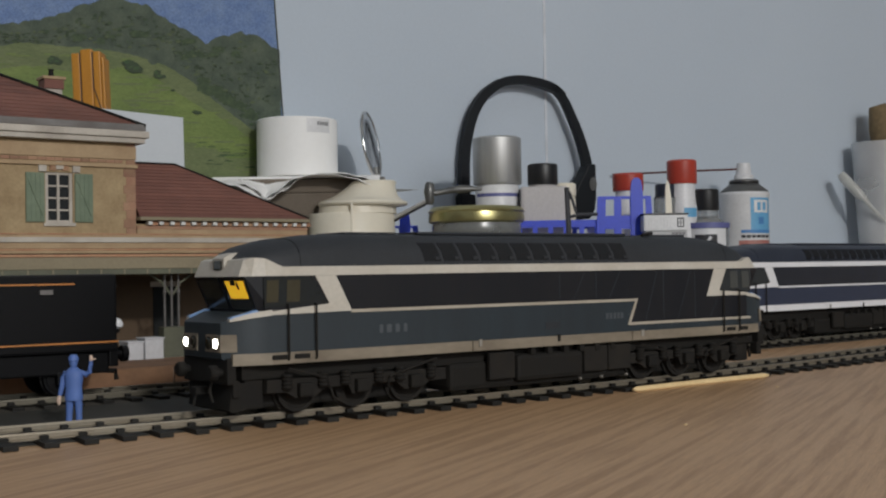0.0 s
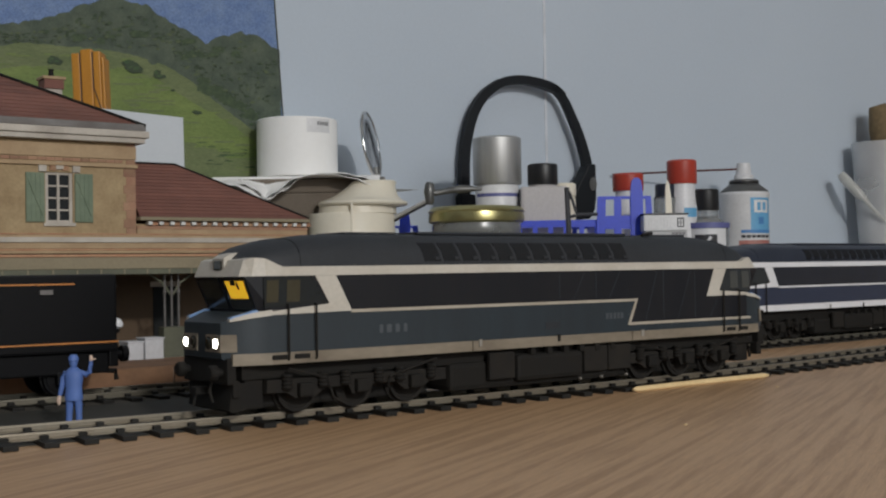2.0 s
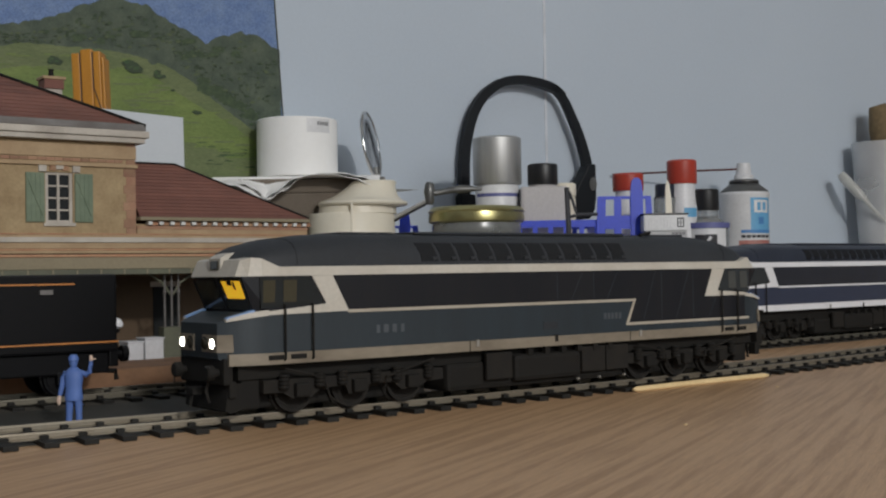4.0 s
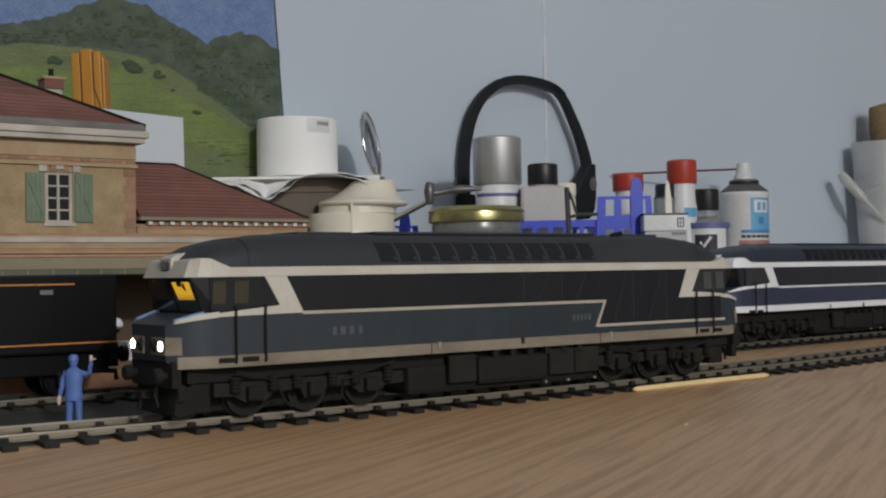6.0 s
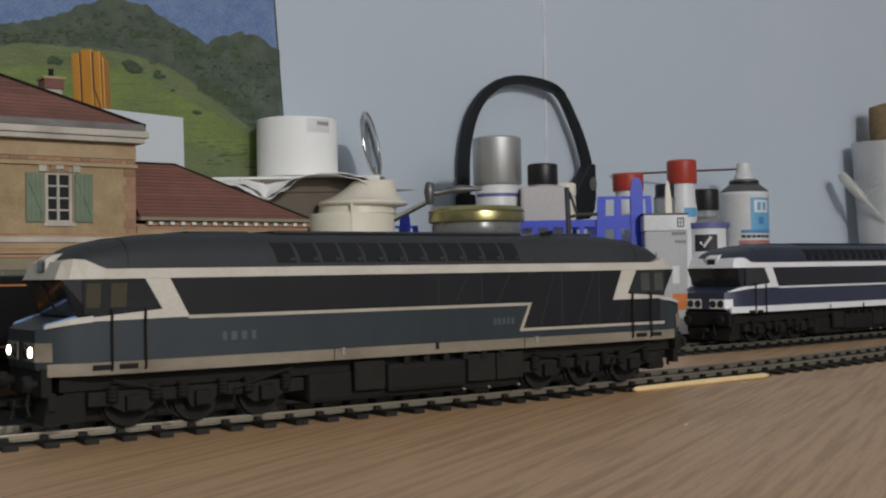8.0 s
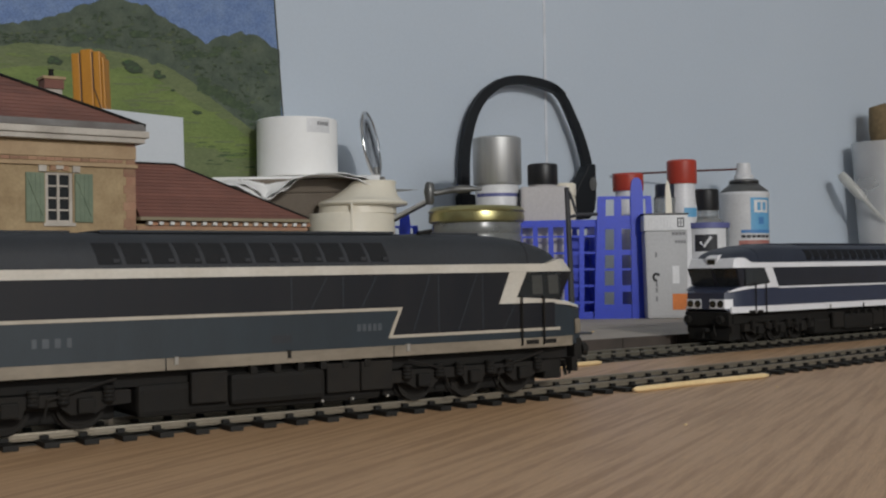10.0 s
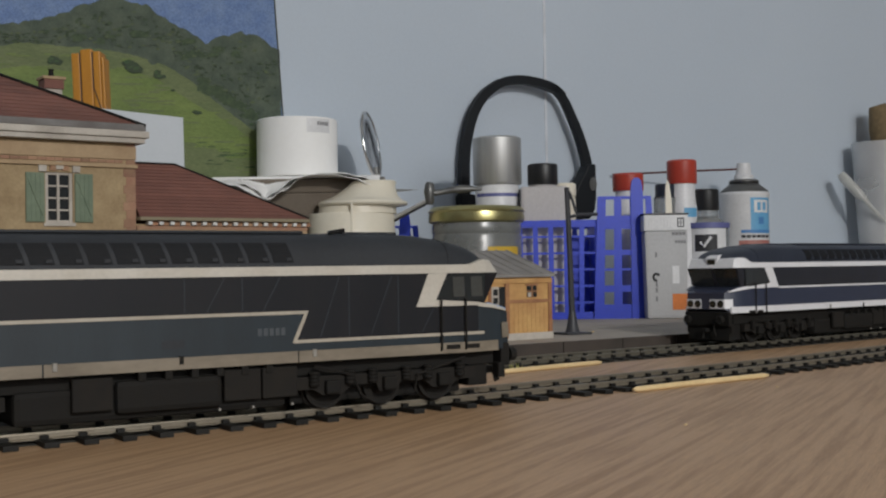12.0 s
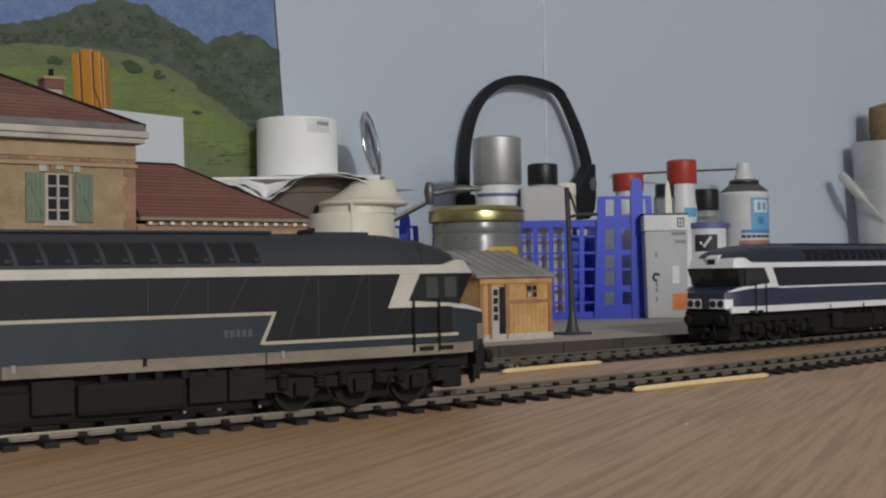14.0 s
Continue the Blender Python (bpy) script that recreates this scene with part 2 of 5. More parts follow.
track("black-sleepered model track with tarnished rails on the desk", near_line, -150, 720, 9.45, 4.6, M_RAIL)
track("black-sleepered model track beside the grey platform", far_line, -150, 900, 9.45, -140, M_RAILDARKER)
M_BED = material("dark_track_bed", (0.05625, 0.0495, 0.03975), 0.9, second=(0.036, 0.03225, 0.027), scale=90, fine=900, grain=0.35)
bed = loft(BM(), [[(*far_line(x, -18.6)[:2], 0.0), (*far_line(x, -17.8)[:2], 0.35), (*far_line(x, 20)[:2], 0.35), (*far_line(x, 21)[:2], 0.0)] for x in range(-160, 921, 20)])
tagged(part("track_bed", bed, M_BED), "dark grey gritty strip under the far track", "track bed", kind="structure")


# Dark sheet; its right end paints the locomotive's shadow on the desk.
M_BOARDSHADE = material("dark_board_and_shade", (0.03224, 0.031, 0.02542), 0.85, second=(0.0186, 0.01798, 0.0155), scale=35, fine=700, grain=0.35)
slip = loft(BM(), [[(x, near_line(x, -10.5)[1], 0.0), (x, near_line(x, -10.5)[1], 0.3), (x, far_line(x, -18.9)[1], 0.3), (x, far_line(x, -18.9)[1], 0.0)] for x in range(-140, 201, 20)])
tagged(part("ground_sheet", slip, M_BOARDSHADE), "dark grey gritty sheet between the tracks, locomotive shade painted into its right end", "ground sheet", kind="structure")


# ---- locomotives ----
def hull(bm, rows):
    """rows: (x, half width at foot, half width at top, z foot, z top)."""
    return loft(bm, [[(x, -w0, z0), (x, w0, z0), (x, w1, z1), (x, -w1, z1)] for x, w0, w1, z0, z1 in rows])


def roof_row(x, w, z0, h, n=12):
    pts = []
    for i in range(n + 1):
        a = math.pi * i / n
        c, s = math.cos(a), math.sin(a)
        pts.append((x, math.copysign(abs(c) ** 0.55, c) * w, z0 + h * abs(s) ** 0.75))
    return pts


def locomotive(label, upper, lower, band, sill, roof, dark, lit, letters):
    L = thing("diesel_locomotive", label, "locomotive", group="model diesel locomotives")
    W = 16.6
    foot = 17.2 if letters else 18.6
    body = part("body", hull(BM(), [(-112.5, 11.5, 11.2, foot + 1.8, 28.3), (-110, 13.2, 12.6, foot + 0.2, 29.3), (-104, 15.6, 15.2, foot, 31), (-98, W, W, foot, 31), (98, W, W, foot, 31), (104, 15.6, 15.2, foot, 31), (110, 13.2, 12.6, foot + 0.2, 29.3), (112.5, 11.5, 11.2, foot + 1.8, 28.3)]), lower, L, smooth=True)
    cab = BM()
    loft(cab, [[(-101.5, -14.6, 31), (-101.5, 14.6, 31), (-106.3, 15.2, 40.6), (-106.3, -15.2, 40.6)], [(-97, -W, 31), (-97, W, 31), (-98, W, 40.6), (-98, -W, 40.6)], [(97, -W, 31), (97, W, 31), (98, W, 40.6), (98, -W, 40.6)], [(101.5, -14.6, 31), (101.5, 14.6, 31), (106.3, 15.2, 40.6), (106.3, -15.2, 40.6)]])
    part("upper_body", cab, dark, body)
    # cantrail band right round, with the brow over the windscreens
    br = BM()
    loft(br, [[(-107.4, -13.5, 40.6), (-107.4, 13.5, 40.6), (-105.2, 13.0, 45.0), (-105.2, -13.0, 45.0)], [(-104, -15.5, 40.6), (-104, 15.5, 40.6), (-102.4, 15.0, 45.6), (-102.4, -15.0, 45.6)], [(-99.5, -16.7, 40.6), (-99.5, 16.7, 40.6), (-99.5, 16.0, 45.4), (-99.5, -16.0, 45.4)], [(-95, -16.9, 40.6), (-95, 16.9, 40.6), (-94, 16.8, 43.1), (-94, -16.8, 43.1)], [(95, -16.9, 40.6), (95, 16.9, 40.6), (95, 16.8, 43.1), (95, -16.8, 43.1)], [(102, -16.1, 40.6), (102, 16.1, 40.6), (101, 15.5, 44.6), (101, -15.5, 44.6)], [(107.4, -13.5, 40.6), (107.4, 13.5, 40.6), (104.8, 12.9, 44.4), (104.8, -12.9, 44.4)]])
    part("cantrail_band", br, band, body)
    rf = BM()
    loft(rf, [roof_row(x, w, 42.8, h + 0.4) for x, w, h in ((-103.6, 11.0, 2.2), (-101, 13.0, 4.2), (-97, 14.6, 5.9), (-90, 15.8, 7.6), (-80, 16.3, 8.9), (-70, 16.4, 9.4), (70, 16.4, 9.4), (80, 16.3, 8.9), (90, 15.8, 7.6), (97, 14.6, 5.9), (101, 13.0, 4.2), (103.6, 11.0, 2.2))])
    rp = part("roof", rf, roof, L, smooth=True)
    for x, w, h in ((-88, 15.96, 8.39), (88, 15.96, 8.39)):
        part("roof_seam", loft(BM(), [roof_row(x - 0.12, w, 42.8, h), roof_row(x + 0.12, w, 42.8, h)]), M_GRILLE, rp, smooth=True)
    # roof grilles, one by one
    for i in range(12):
        x = -46.5 + i * 7.1
        for s in (-1, 1):
            face = ((16.5, 44.2), (16.2, 46.4), (15.5, 48.2), (14.75, 49.6))
            g = loft(BM(), [[(x - 0.29 * (z - 44.2), s * y, z), (x + 5.9 - 0.29 * (z - 44.2), s * y, z), (x + 5.9 - 0.29 * (z - 44.2), s * (y - 1), z), (x - 0.29 * (z - 44.2), s * (y - 1), z)] for y, z in face])
            part("roof_grille", g, M_GRILLE, rp)
            part("grille_catch", box(BM(), x + 3.6, x + 5.2, s * 16.2 - 0.6, s * 16.2 + 0.6, 44.6, 45.5, 0.1), roof, rp)
    part("roof_deck", box(BM(), -44, 44, -9, 9, 52.3, 53.1, 0.3), roof, rp)
    for x in (-60, 66):
        part("roof_hatch", box(BM(), x - 9, x + 9, -8, 8, 51.9, 52.9, 0.3), roof, rp)
    for q in (-1, 1):
        top = part("roof_lamp", prism(BM(), [(q * 100, 44.0), (q * 106.4, 42.2), (q * 106.4, 45.6), (q * 104.6, 46.6), (q * 100, 47.4)], -3.4, 3.4), band, rp, "pale housing of the roof headlamp")
        part("roof_lamp_lens", box(BM(), q * 106.3 - 0.6, q * 106.3 + 0.6, -2.3, 2.3, 42.4, 45.0, 0.3), M_LENS, top)
    part("horn", tube(BM(), [(52, -9, 52.6), (57, -9, 53.4)], 0.6), M_BLACK, rp)
    # livery on both flanks
    for s in (-1, 1):
        def panel(name, pts, mat, t0, t1, label=""):
            return part(name, prism(BM(), pts, s * t0, s * t1), mat, body, label)
        e = W + 0.02
        panel("dark_side_panel", [(-77.2, 40.5), (-72.4, 30.7), (40.3, 30.7), (37, 22.9), (98, 22.9), (98, 31), (76.3, 31), (80.2, 40.5)], dark, W - 1, e + 0.12)
        panel("cab_stripe", [(-84, 40.55), (-77.4, 40.55), (-72.2, 30.6), (-97.5, 30.2), (-97.5, 31.2), (-79.5, 32.8)], band, W - 1, e + 0.22)
        panel("cab_stripe", [(80.4, 40.55), (87, 40.55), (83.0, 32.8), (97.5, 31.9), (97.5, 30.9), (76.2, 30.9)], band, W - 1, e + 0.22)
        nose = BM()
        nose_b = BM()
        loft(nose, [[(-97.4, s * 16.75, 30.1), (-97.4, s * 16.75, 31.6), (-97.4, s * 15, 31.6), (-97.4, s * 15, 30.1)], [(-104, s * 15.9, 29.5), (-104, s * 15.75, 30.9), (-104, s * 14, 30.9), (-104, s * 14, 29.5)], [(-110.5, s * 13.35, 28.6), (-110.5, s * 13.35, 29.4), (-110.5, s * 12, 29.4), (-110.5, s * 12, 28.6)]])
        loft(nose_b, [[(97.4, s * 16.75, 30.6), (97.4, s * 16.75, 31.9), (97.4, s * 15, 31.9), (97.4, s * 15, 30.6)], [(104, s * 15.9, 29.9), (104, s * 15.75, 31.0), (104, s * 14, 31.0), (104, s * 14, 29.9)], [(110.5, s * 13.35, 28.8), (110.5, s * 13.35, 29.4), (110.5, s * 12, 29.4), (110.5, s * 12, 28.8)]])
        part("nose_stripe", nose, band, body)
        part("nose_stripe", nose_b, band, body)
        line = BM()
        prism(line, [(-72.8, 31.0), (41.6, 31.0), (41.1, 30.1), (-72.4, 30.1)], s * (W - 1), s * (e + 0.25))
        prism(line, [(40.2, 30.2), (41.6, 31.0), (38.1, 23.2), (36.6, 22.4)], s * (W - 1), s * (e + 0.25))
        prism(line, [(36.9, 22.2), (37.4, 23.1), (100, 23.1), (100, 22.2)], s * (W - 1), s * (e + 0.25))
        part("flank_line", line, M_LINE if letters else band, body, "thin pale line")
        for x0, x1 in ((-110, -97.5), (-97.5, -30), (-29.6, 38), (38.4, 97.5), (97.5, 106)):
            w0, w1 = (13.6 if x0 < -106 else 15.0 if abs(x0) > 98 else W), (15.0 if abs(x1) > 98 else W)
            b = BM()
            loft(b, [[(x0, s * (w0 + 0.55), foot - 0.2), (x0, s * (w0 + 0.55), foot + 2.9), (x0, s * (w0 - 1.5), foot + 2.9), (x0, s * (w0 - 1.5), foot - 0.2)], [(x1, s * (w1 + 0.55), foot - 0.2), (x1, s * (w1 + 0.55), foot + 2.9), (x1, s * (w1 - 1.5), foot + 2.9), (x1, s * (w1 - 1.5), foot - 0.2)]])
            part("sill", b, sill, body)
        # cab glazing
        for q in (-1, 1):
            g = panel("cab_window", [(q * 100.5, 40.4), (q * 87.3, 40.4), (q * 83.3, 33.0), (q * 100.2, 32.2)] if q > 0 else [(-100.5, 40.4), (-84.6, 40.4), (-80.0, 33.0), (-100.2, 32.0)], M_WIN, W - 0.8, e + 0.16, "dark cab glazing")
            for x0 in ((-97.6, -91.0) if q < 0 else (91.2, 97.6)):
                w = 4.0
                part("pane", prism(BM(), [(x0 - w / 2 - q * 0.3, 39.5), (x0 + w / 2 - q * 0.3, 39.5), (x0 + w / 2, 33.6), (x0 - w / 2, 33.6)], s * (W - 0.5), s * (e + 0.24)), M_PANETINT if lit and q < 0 else M_REARPANE if lit else M_WIN, g, "opaque cab pane with its see-through tint painted on")
            for x in (q * 92.9, q * 84.3):
                h = BM()
                tube(h, [(x, s * 16.8, 17.9), (x, s * 17.8, 18.3), (x, s * 17.8, 32.6), (x, s * 16.8, 33.0)], 0.3, 6)
                part("handrail", h, M_BLACK, L)
            for x in (q * 95.5, q * 88.6):
                # raised black plate painting the shade of a step recess
                part("step_recess", box(BM(), x - 2.4, x + 2.4, s * (W + 0.2), s * (W + 0.72), 18.2, 19.5), M_BLACK, L)
        for x in (-27, 5, 43):
            part("sill_bolt", box(BM(), x - 0.5, x + 0.5, s * (W + 0.4), s * (W + 0.8), 18.4, 20.4, 0.1), M_RUST if x == 5 else M_STONE_BOLT, L)
        # faint upright joints of the body panels
        for x, dx, low in ((6, 0, 31.4), (12, 5, 31.4), (22, 0, 31.4), (28, 5, 31.4), (45, 6, 23.6), (54, 0, 23.6), (61, 7, 23.6), (70, 0, 23.6), (78, 4, 23.6)):
            top = 40.2 if x < 72 else 30.4
            part("panel_rib", prism(BM(), [(x, low), (x + 0.3, low), (x + dx + 0.3, top), (x + dx, top)], s * (W - 1), s * (e + 0.17)), lower if not letters else M_BLUEGREY, body)
    # windscreens, noses, lamps
    for q in (-1, 1):
        for s in (-1, 1):
            ws = BM()
            loft(ws, [[(q * 101.85, s * 0.9, 31.7), (q * 101.85, s * 13.8, 31.7), (q * 106.2, s * 14.4, 40.2), (q * 106.2, s * 0.9, 40.2)], [(q * 101.2, s * 0.9, 31.7), (q * 101.2, s * 13.8, 31.7), (q * 105.4, s * 14.4, 40.2), (q * 105.4, s * 0.9, 40.2)]])
            pane = part("windscreen", ws, M_WIN, L, "dark windscreen pane")
            if lit and q < 0:
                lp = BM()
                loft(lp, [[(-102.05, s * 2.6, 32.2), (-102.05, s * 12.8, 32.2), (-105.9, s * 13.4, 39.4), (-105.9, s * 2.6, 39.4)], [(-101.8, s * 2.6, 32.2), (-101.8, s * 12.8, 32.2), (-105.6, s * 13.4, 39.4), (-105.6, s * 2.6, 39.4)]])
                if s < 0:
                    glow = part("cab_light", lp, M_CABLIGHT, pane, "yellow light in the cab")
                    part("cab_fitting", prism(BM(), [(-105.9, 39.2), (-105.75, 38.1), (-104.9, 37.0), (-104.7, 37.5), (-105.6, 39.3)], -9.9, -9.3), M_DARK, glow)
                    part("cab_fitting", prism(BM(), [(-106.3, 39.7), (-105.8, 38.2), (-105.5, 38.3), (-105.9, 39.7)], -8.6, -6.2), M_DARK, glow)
                else:
                    part("inner_glass", lp, M_PANETINT, pane)
            lampbox = BM()
            loft(lampbox, [[(q * 112.9, s * 2.6, 20.6), (q * 112.9, s * 11.6, 20.6), (q * 112.7, s * 11.4, 25.2), (q * 112.7, s * 2.6, 25.2)], [(q * 110.0, s * 2.6, 20.6), (q * 108.5, s * 14.2, 20.6), (q * 108.5, s * 13.9, 25.2), (q * 110.0, s * 2.6, 25.2)]])
            lb = part("lamp_panel", lampbox, sill if lit else band, L, "pale panel round the headlamps")
            for y in (4.6, 9.2):
                lit_one = lit and q < 0 and y > 8
                p = BM()
                tube(p, [(q * 112.4, s * y, 22.9), (q * 113.3, s * y, 22.9), (q * 113.5, s * y, 22.9)], [1.3, 1.3, 1.0] if lit_one else [1.4, 1.4, 1.1], 16)
                part("headlamp", p, M_LAMP if lit_one else M_LENS, lb, "lit white headlamp" if lit_one else "unlit headlamp")
                part("lamp_rim", tube(BM(), [(q * 112.3, s * y, 22.9), (q * 113.1, s * y, 22.9)], 1.8, 18), M_BLACK, lb)
            ch = BM()
            loft(ch, [[(q * 102, s * 13.2, 31.65), (q * 102, s * 15.9, 31.65), (q * 102, s * 15.9, 30.9), (q * 102, s * 13.2, 30.9)], [(q * 110.2, s * 11.6, 29.75), (q * 110.2, s * 13.5, 29.75), (q * 110.2, s * 13.5, 29.1), (q * 110.2, s * 11.6, 29.1)]])
            part("chevron", ch, M_SKYBLUE if lit else lower, L)
            bf = BM()
            tube(bf, [(q * 110, s * 10, 15.2), (q * 113.5, s * 10, 15.2)], 1.1, 12)
            tube(bf, [(q * 113.5, s * 10, 15.2), (q * 115.4, s * 10, 15.2), (q * 116, s * 10, 15.2)], [2.1, 2.1, 1.7], 16)
            part("buffer", bf, M_BLACK, L)
            part("step", box(BM(), q * 108.5 - 1.2, q * 108.5 + 1.2, s * 12 - 1.6, s * 12 + 1.6, 8.5, 13.0, 0.3), M_BLACK, L)
        part("buffer_beam", box(BM(), q * 110 - 1.6, q * 110 + 1.6, -13.5, 13.5, 12.0, 19.0, 0.4), M_BLACK, L)
        plough = prism(BM(), [(q * 104, 12.2), (q * 109.5, 12.2), (q * 110.5, 5.2), (q * 108.8, 4.4), (q * 104, 5.4)], -12.5, 12.5)
        if q < 0:
            part("snow_plough", plough, M_BLACK, L)
            part("pilot_box", box(BM(), -104.5, -97.5, -11.5, 11.5, 4.9, 13.2, 0.6), M_BLACK, L)
            part("gear_case", box(BM(), -97.5, -40, -7.6, 7.6, 4.6, 13.2, 0.8), M_BLACK, L)
        else:
            plough.free()
            part("pilot_box", box(BM(), 97.5, 104.5, -11.5, 11.5, 6.4, 13.2, 0.6), M_BLACK, L)
            part("gear_case", box(BM(), 40, 97, -7.6, 7.6, 4.6, 13.2, 0.8), M_BLACK, L)
        ck = BM()
        box(ck, q * 113 - 3, q * 113 + 3, -2, 2, 9.0, 11.0, 0.3)
        tube(ck, [(q * 115, 0, 9), (q * 115.8, 0, 6.0)], 0.6)
        part("coupler", ck, M_BLACK, L)
        hose = BM()
        tube(hose, [(q * 111.6, -5, 14), (q * 113, -5, 10), (q * 112.4, -6, 7)], 0.5)
        part("brake_hose", hose, M_RUST, L)
    # underframe
    part("underframe", box(BM(), -106, 106, -12.5, 12.5, 13.0, foot + 0.4), M_BLACK, L)
    part("fuel_tank", box(BM(), -36, 36, -13.6, 13.6, 4.9, 13.5, 1.6), M_BLACK, L)
    for x0, x1 in ((-22.5, -12.4), (17.2, 27.6), (28.1, 38.4)):
        for s in (-1, 1):
            part("equipment_box", box(BM(), x0, x1, s * 15.2 - 0.8, s * 15.2 + 0.8, 7.8, 16.0, 0.4), M_RUST, L)
    for s in (-1, 1):
        part("air_tank", box(BM(), -11.6, 16.6, s * 14.6 - 1.6, s * 14.6 + 1.6, 6.6, 15.0, 1.5), M_BLACK, L)
        for x in (16, 25.5, 37):
            part("drain_bolt", box(BM(), x - 0.35, x + 0.35, s * 15.0 - 0.5, s * 15.0 + 0.5, 5.4, 6.1, 0.1), M_STONE_BOLT, L)
    for i in range(6):
        part("pipe_bracket", box(BM(), -6 + i * 7, -4 + i * 7, -16.4, -14.6, 14.6, 16.9, 0.2), M_BLACK, L)
    for bx in (-68, 68):
        bogie = part("bogie_frame", box(BM(), bx - 29, bx + 29, -11.5, 11.5, 8.5, 13.0, 0.8), M_BLACK, L)
        for s in (-1, 1):
            f = BM()
            prism(f, [(bx - 30, 12.6), (bx + 30, 12.6), (bx + 30, 9.2), (bx + 24, 9.0), (bx + 21, 7.2), (bx + 15, 7.2), (bx + 12, 9.6), (bx + 4, 9.6), (bx + 3, 7.2), (bx - 3, 7.2), (bx - 4, 9.6), (bx - 12, 9.6), (bx - 15, 7.2), (bx - 21, 7.2), (bx - 24, 9.0), (bx - 30, 9.2)], s * 12.0, s * 14.2)
            part("side_frame", f, M_RUST, bogie)
            for dx in (-18.5, 0, 18.5):
                w = BM()
                lathe(w, [(0, -1.2), (6.9, -1.2), (6.9, -0.7), (6.3, -0.5), (6.3, 1.2), (5.4, 1.2), (5.0, 0.7), (1.6, 0.7), (1.4, 1.4), (0, 1.4)], n=28)
                part("wheel", w, M_RUST, bogie, "dusty steel wheel", at=mpose(bx + dx, s * 9.2, 9.4, -90 * s))
                part("axle_box", box(BM(), bx + dx - 2.2, bx + dx + 2.2, s * 15 - 1.1, s * 15 + 1.1, 7.6, 11.4, 0.5), M_BLACK, bogie)
                for k in (-5.6, 5.6):
                    sp = BM()
                    lathe(sp, [(1.3, 0), (1.6, 0.5), (1.3, 1.0), (1.6, 1.5), (1.3, 2.0), (1.6, 2.5), (1.3, 3.0), (1.6, 3.5), (1.3, 4.0)], bx + dx + k, s * 15, 10.0, 12)
                    part("spring", sp, M_BLACK, bogie)
            b = BM()
            tube(b, [(bx - 24, s * 15.4, 15.6), (bx - 12, s * 15.8, 12.4), (bx - 10, s * 15.6, 7.0), (bx - 7, s * 15.2, 5.2)], 0.35, 6)
            tube(b, [(bx + 26, s * 15.2, 15.6), (bx + 9, s * 15.8, 11.5), (bx + 8, s * 15.4, 6.4)], 0.35, 6)
            part("sand_pipe", b, M_RUST, bogie)
    if letters:
        for s in (-1,):
            for x, w, h in ((-62.4, 1.2, 2.3), (-59.7, 1.7, 2.3), (-56.8, 1.5, 2.3), (-54.0, 1.2, 2.3)):
                part("operator_mark", box(BM(), x - w / 2, x + w / 2, -(W + 0.12), -W + 0.3, 24.0, 24.0 + h, 0.1), M_LETTER, L)
            for i in range(5):
                part("number_bar", box(BM(), 26.5 + i * 1.7, 27.7 + i * 1.7, -(W + 0.15), -W + 0.3, 24.6, 26.6), M_LETTER, L)
            part("data_bar", box(BM(), 0, 6, -(W + 0.12), -W + 0.3, 22.4, 24.6), M_ROOF, L)
    # the cabs are a little shorter than drawn
    for o in L.children_recursive:
        if o.type == "MESH" and o.name.split(".")[0] != "wheel":
            for v in o.data.vertices:
                if v.co.x < -0.097:
                    v.co.x = -0.097 + (v.co.x + 0.097) * 0.83
                elif v.co.x > 0.097:
                    v.co.x = 0.097 + (v.co.x - 0.097) * 1.0
    return L


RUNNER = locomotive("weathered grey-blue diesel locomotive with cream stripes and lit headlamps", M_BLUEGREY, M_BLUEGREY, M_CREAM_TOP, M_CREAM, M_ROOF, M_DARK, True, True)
WAITER = locomotive("clean navy blue diesel locomotive with white stripes on the far track", M_NAVY, M_NAVY, M_WHITEBAND, M_WHITEBAND, M_NAVYROOF, M_NAVYDARK, False, False)
WAITER.matrix_basis = mpose(*far_line(517)[:2], 0, 0, 0, far_line(517)[2])


# ---- the station side ----
M_PLAT = material("grey_platform", (0.4032, 0.364, 0.3192), 0.85, second=(0.3136, 0.2744, 0.2352), scale=25, fine=700)
M_PLATEDGE = material("platform_edge_brown", (0.22, 0.12, 0.065), 0.8, second=(0.10, 0.06, 0.04), scale=60, fine=700)
M_PLATDARK = material("platform_edge_dark", (0.060, 0.048, 0.040), 0.8, second=(0.035, 0.03, 0.026), scale=60, fine=700)
M_RENDER = material("ochre_rendered_wall", (0.3936, 0.2911, 0.164), 0.85, second=(0.2624, 0.1804, 0.0984), scale=110, fine=700, amount=0.8, grain=0.25)
M_BRICK = material("orange_brick", (0.34, 0.165, 0.095), 0.8, second=(0.42, 0.29, 0.17), scale=150, fine=900, spread=0.25)
M_QUOIN = material("faded_red_quoin", (0.30, 0.16, 0.105), 0.85, second=(0.37, 0.25, 0.155), scale=150, fine=900, spread=0.2)
M_TAN = material("tan_stone_band", (0.43, 0.3096, 0.1849), 0.8, second=(0.3096, 0.2064, 0.1204), scale=60, fine=900, amount=0.8)
M_STONE = material("whitish_stone", (0.5362, 0.4929, 0.4324), 0.75, second=(0.3459, 0.3027, 0.2594), scale=50, fine=700, amount=0.8)
M_TILE = material("brown_red_tiles", (0.1914, 0.08039, 0.05972), 0.75, second=(0.134, 0.06125, 0.04747), scale=60, fine=900, spread=0.18)
M_ZINC = material("grey_zinc_gutter", (0.182, 0.175, 0.168), 0.5, 0.3, second=(0.112, 0.098, 0.091), scale=60, amount=0.9)
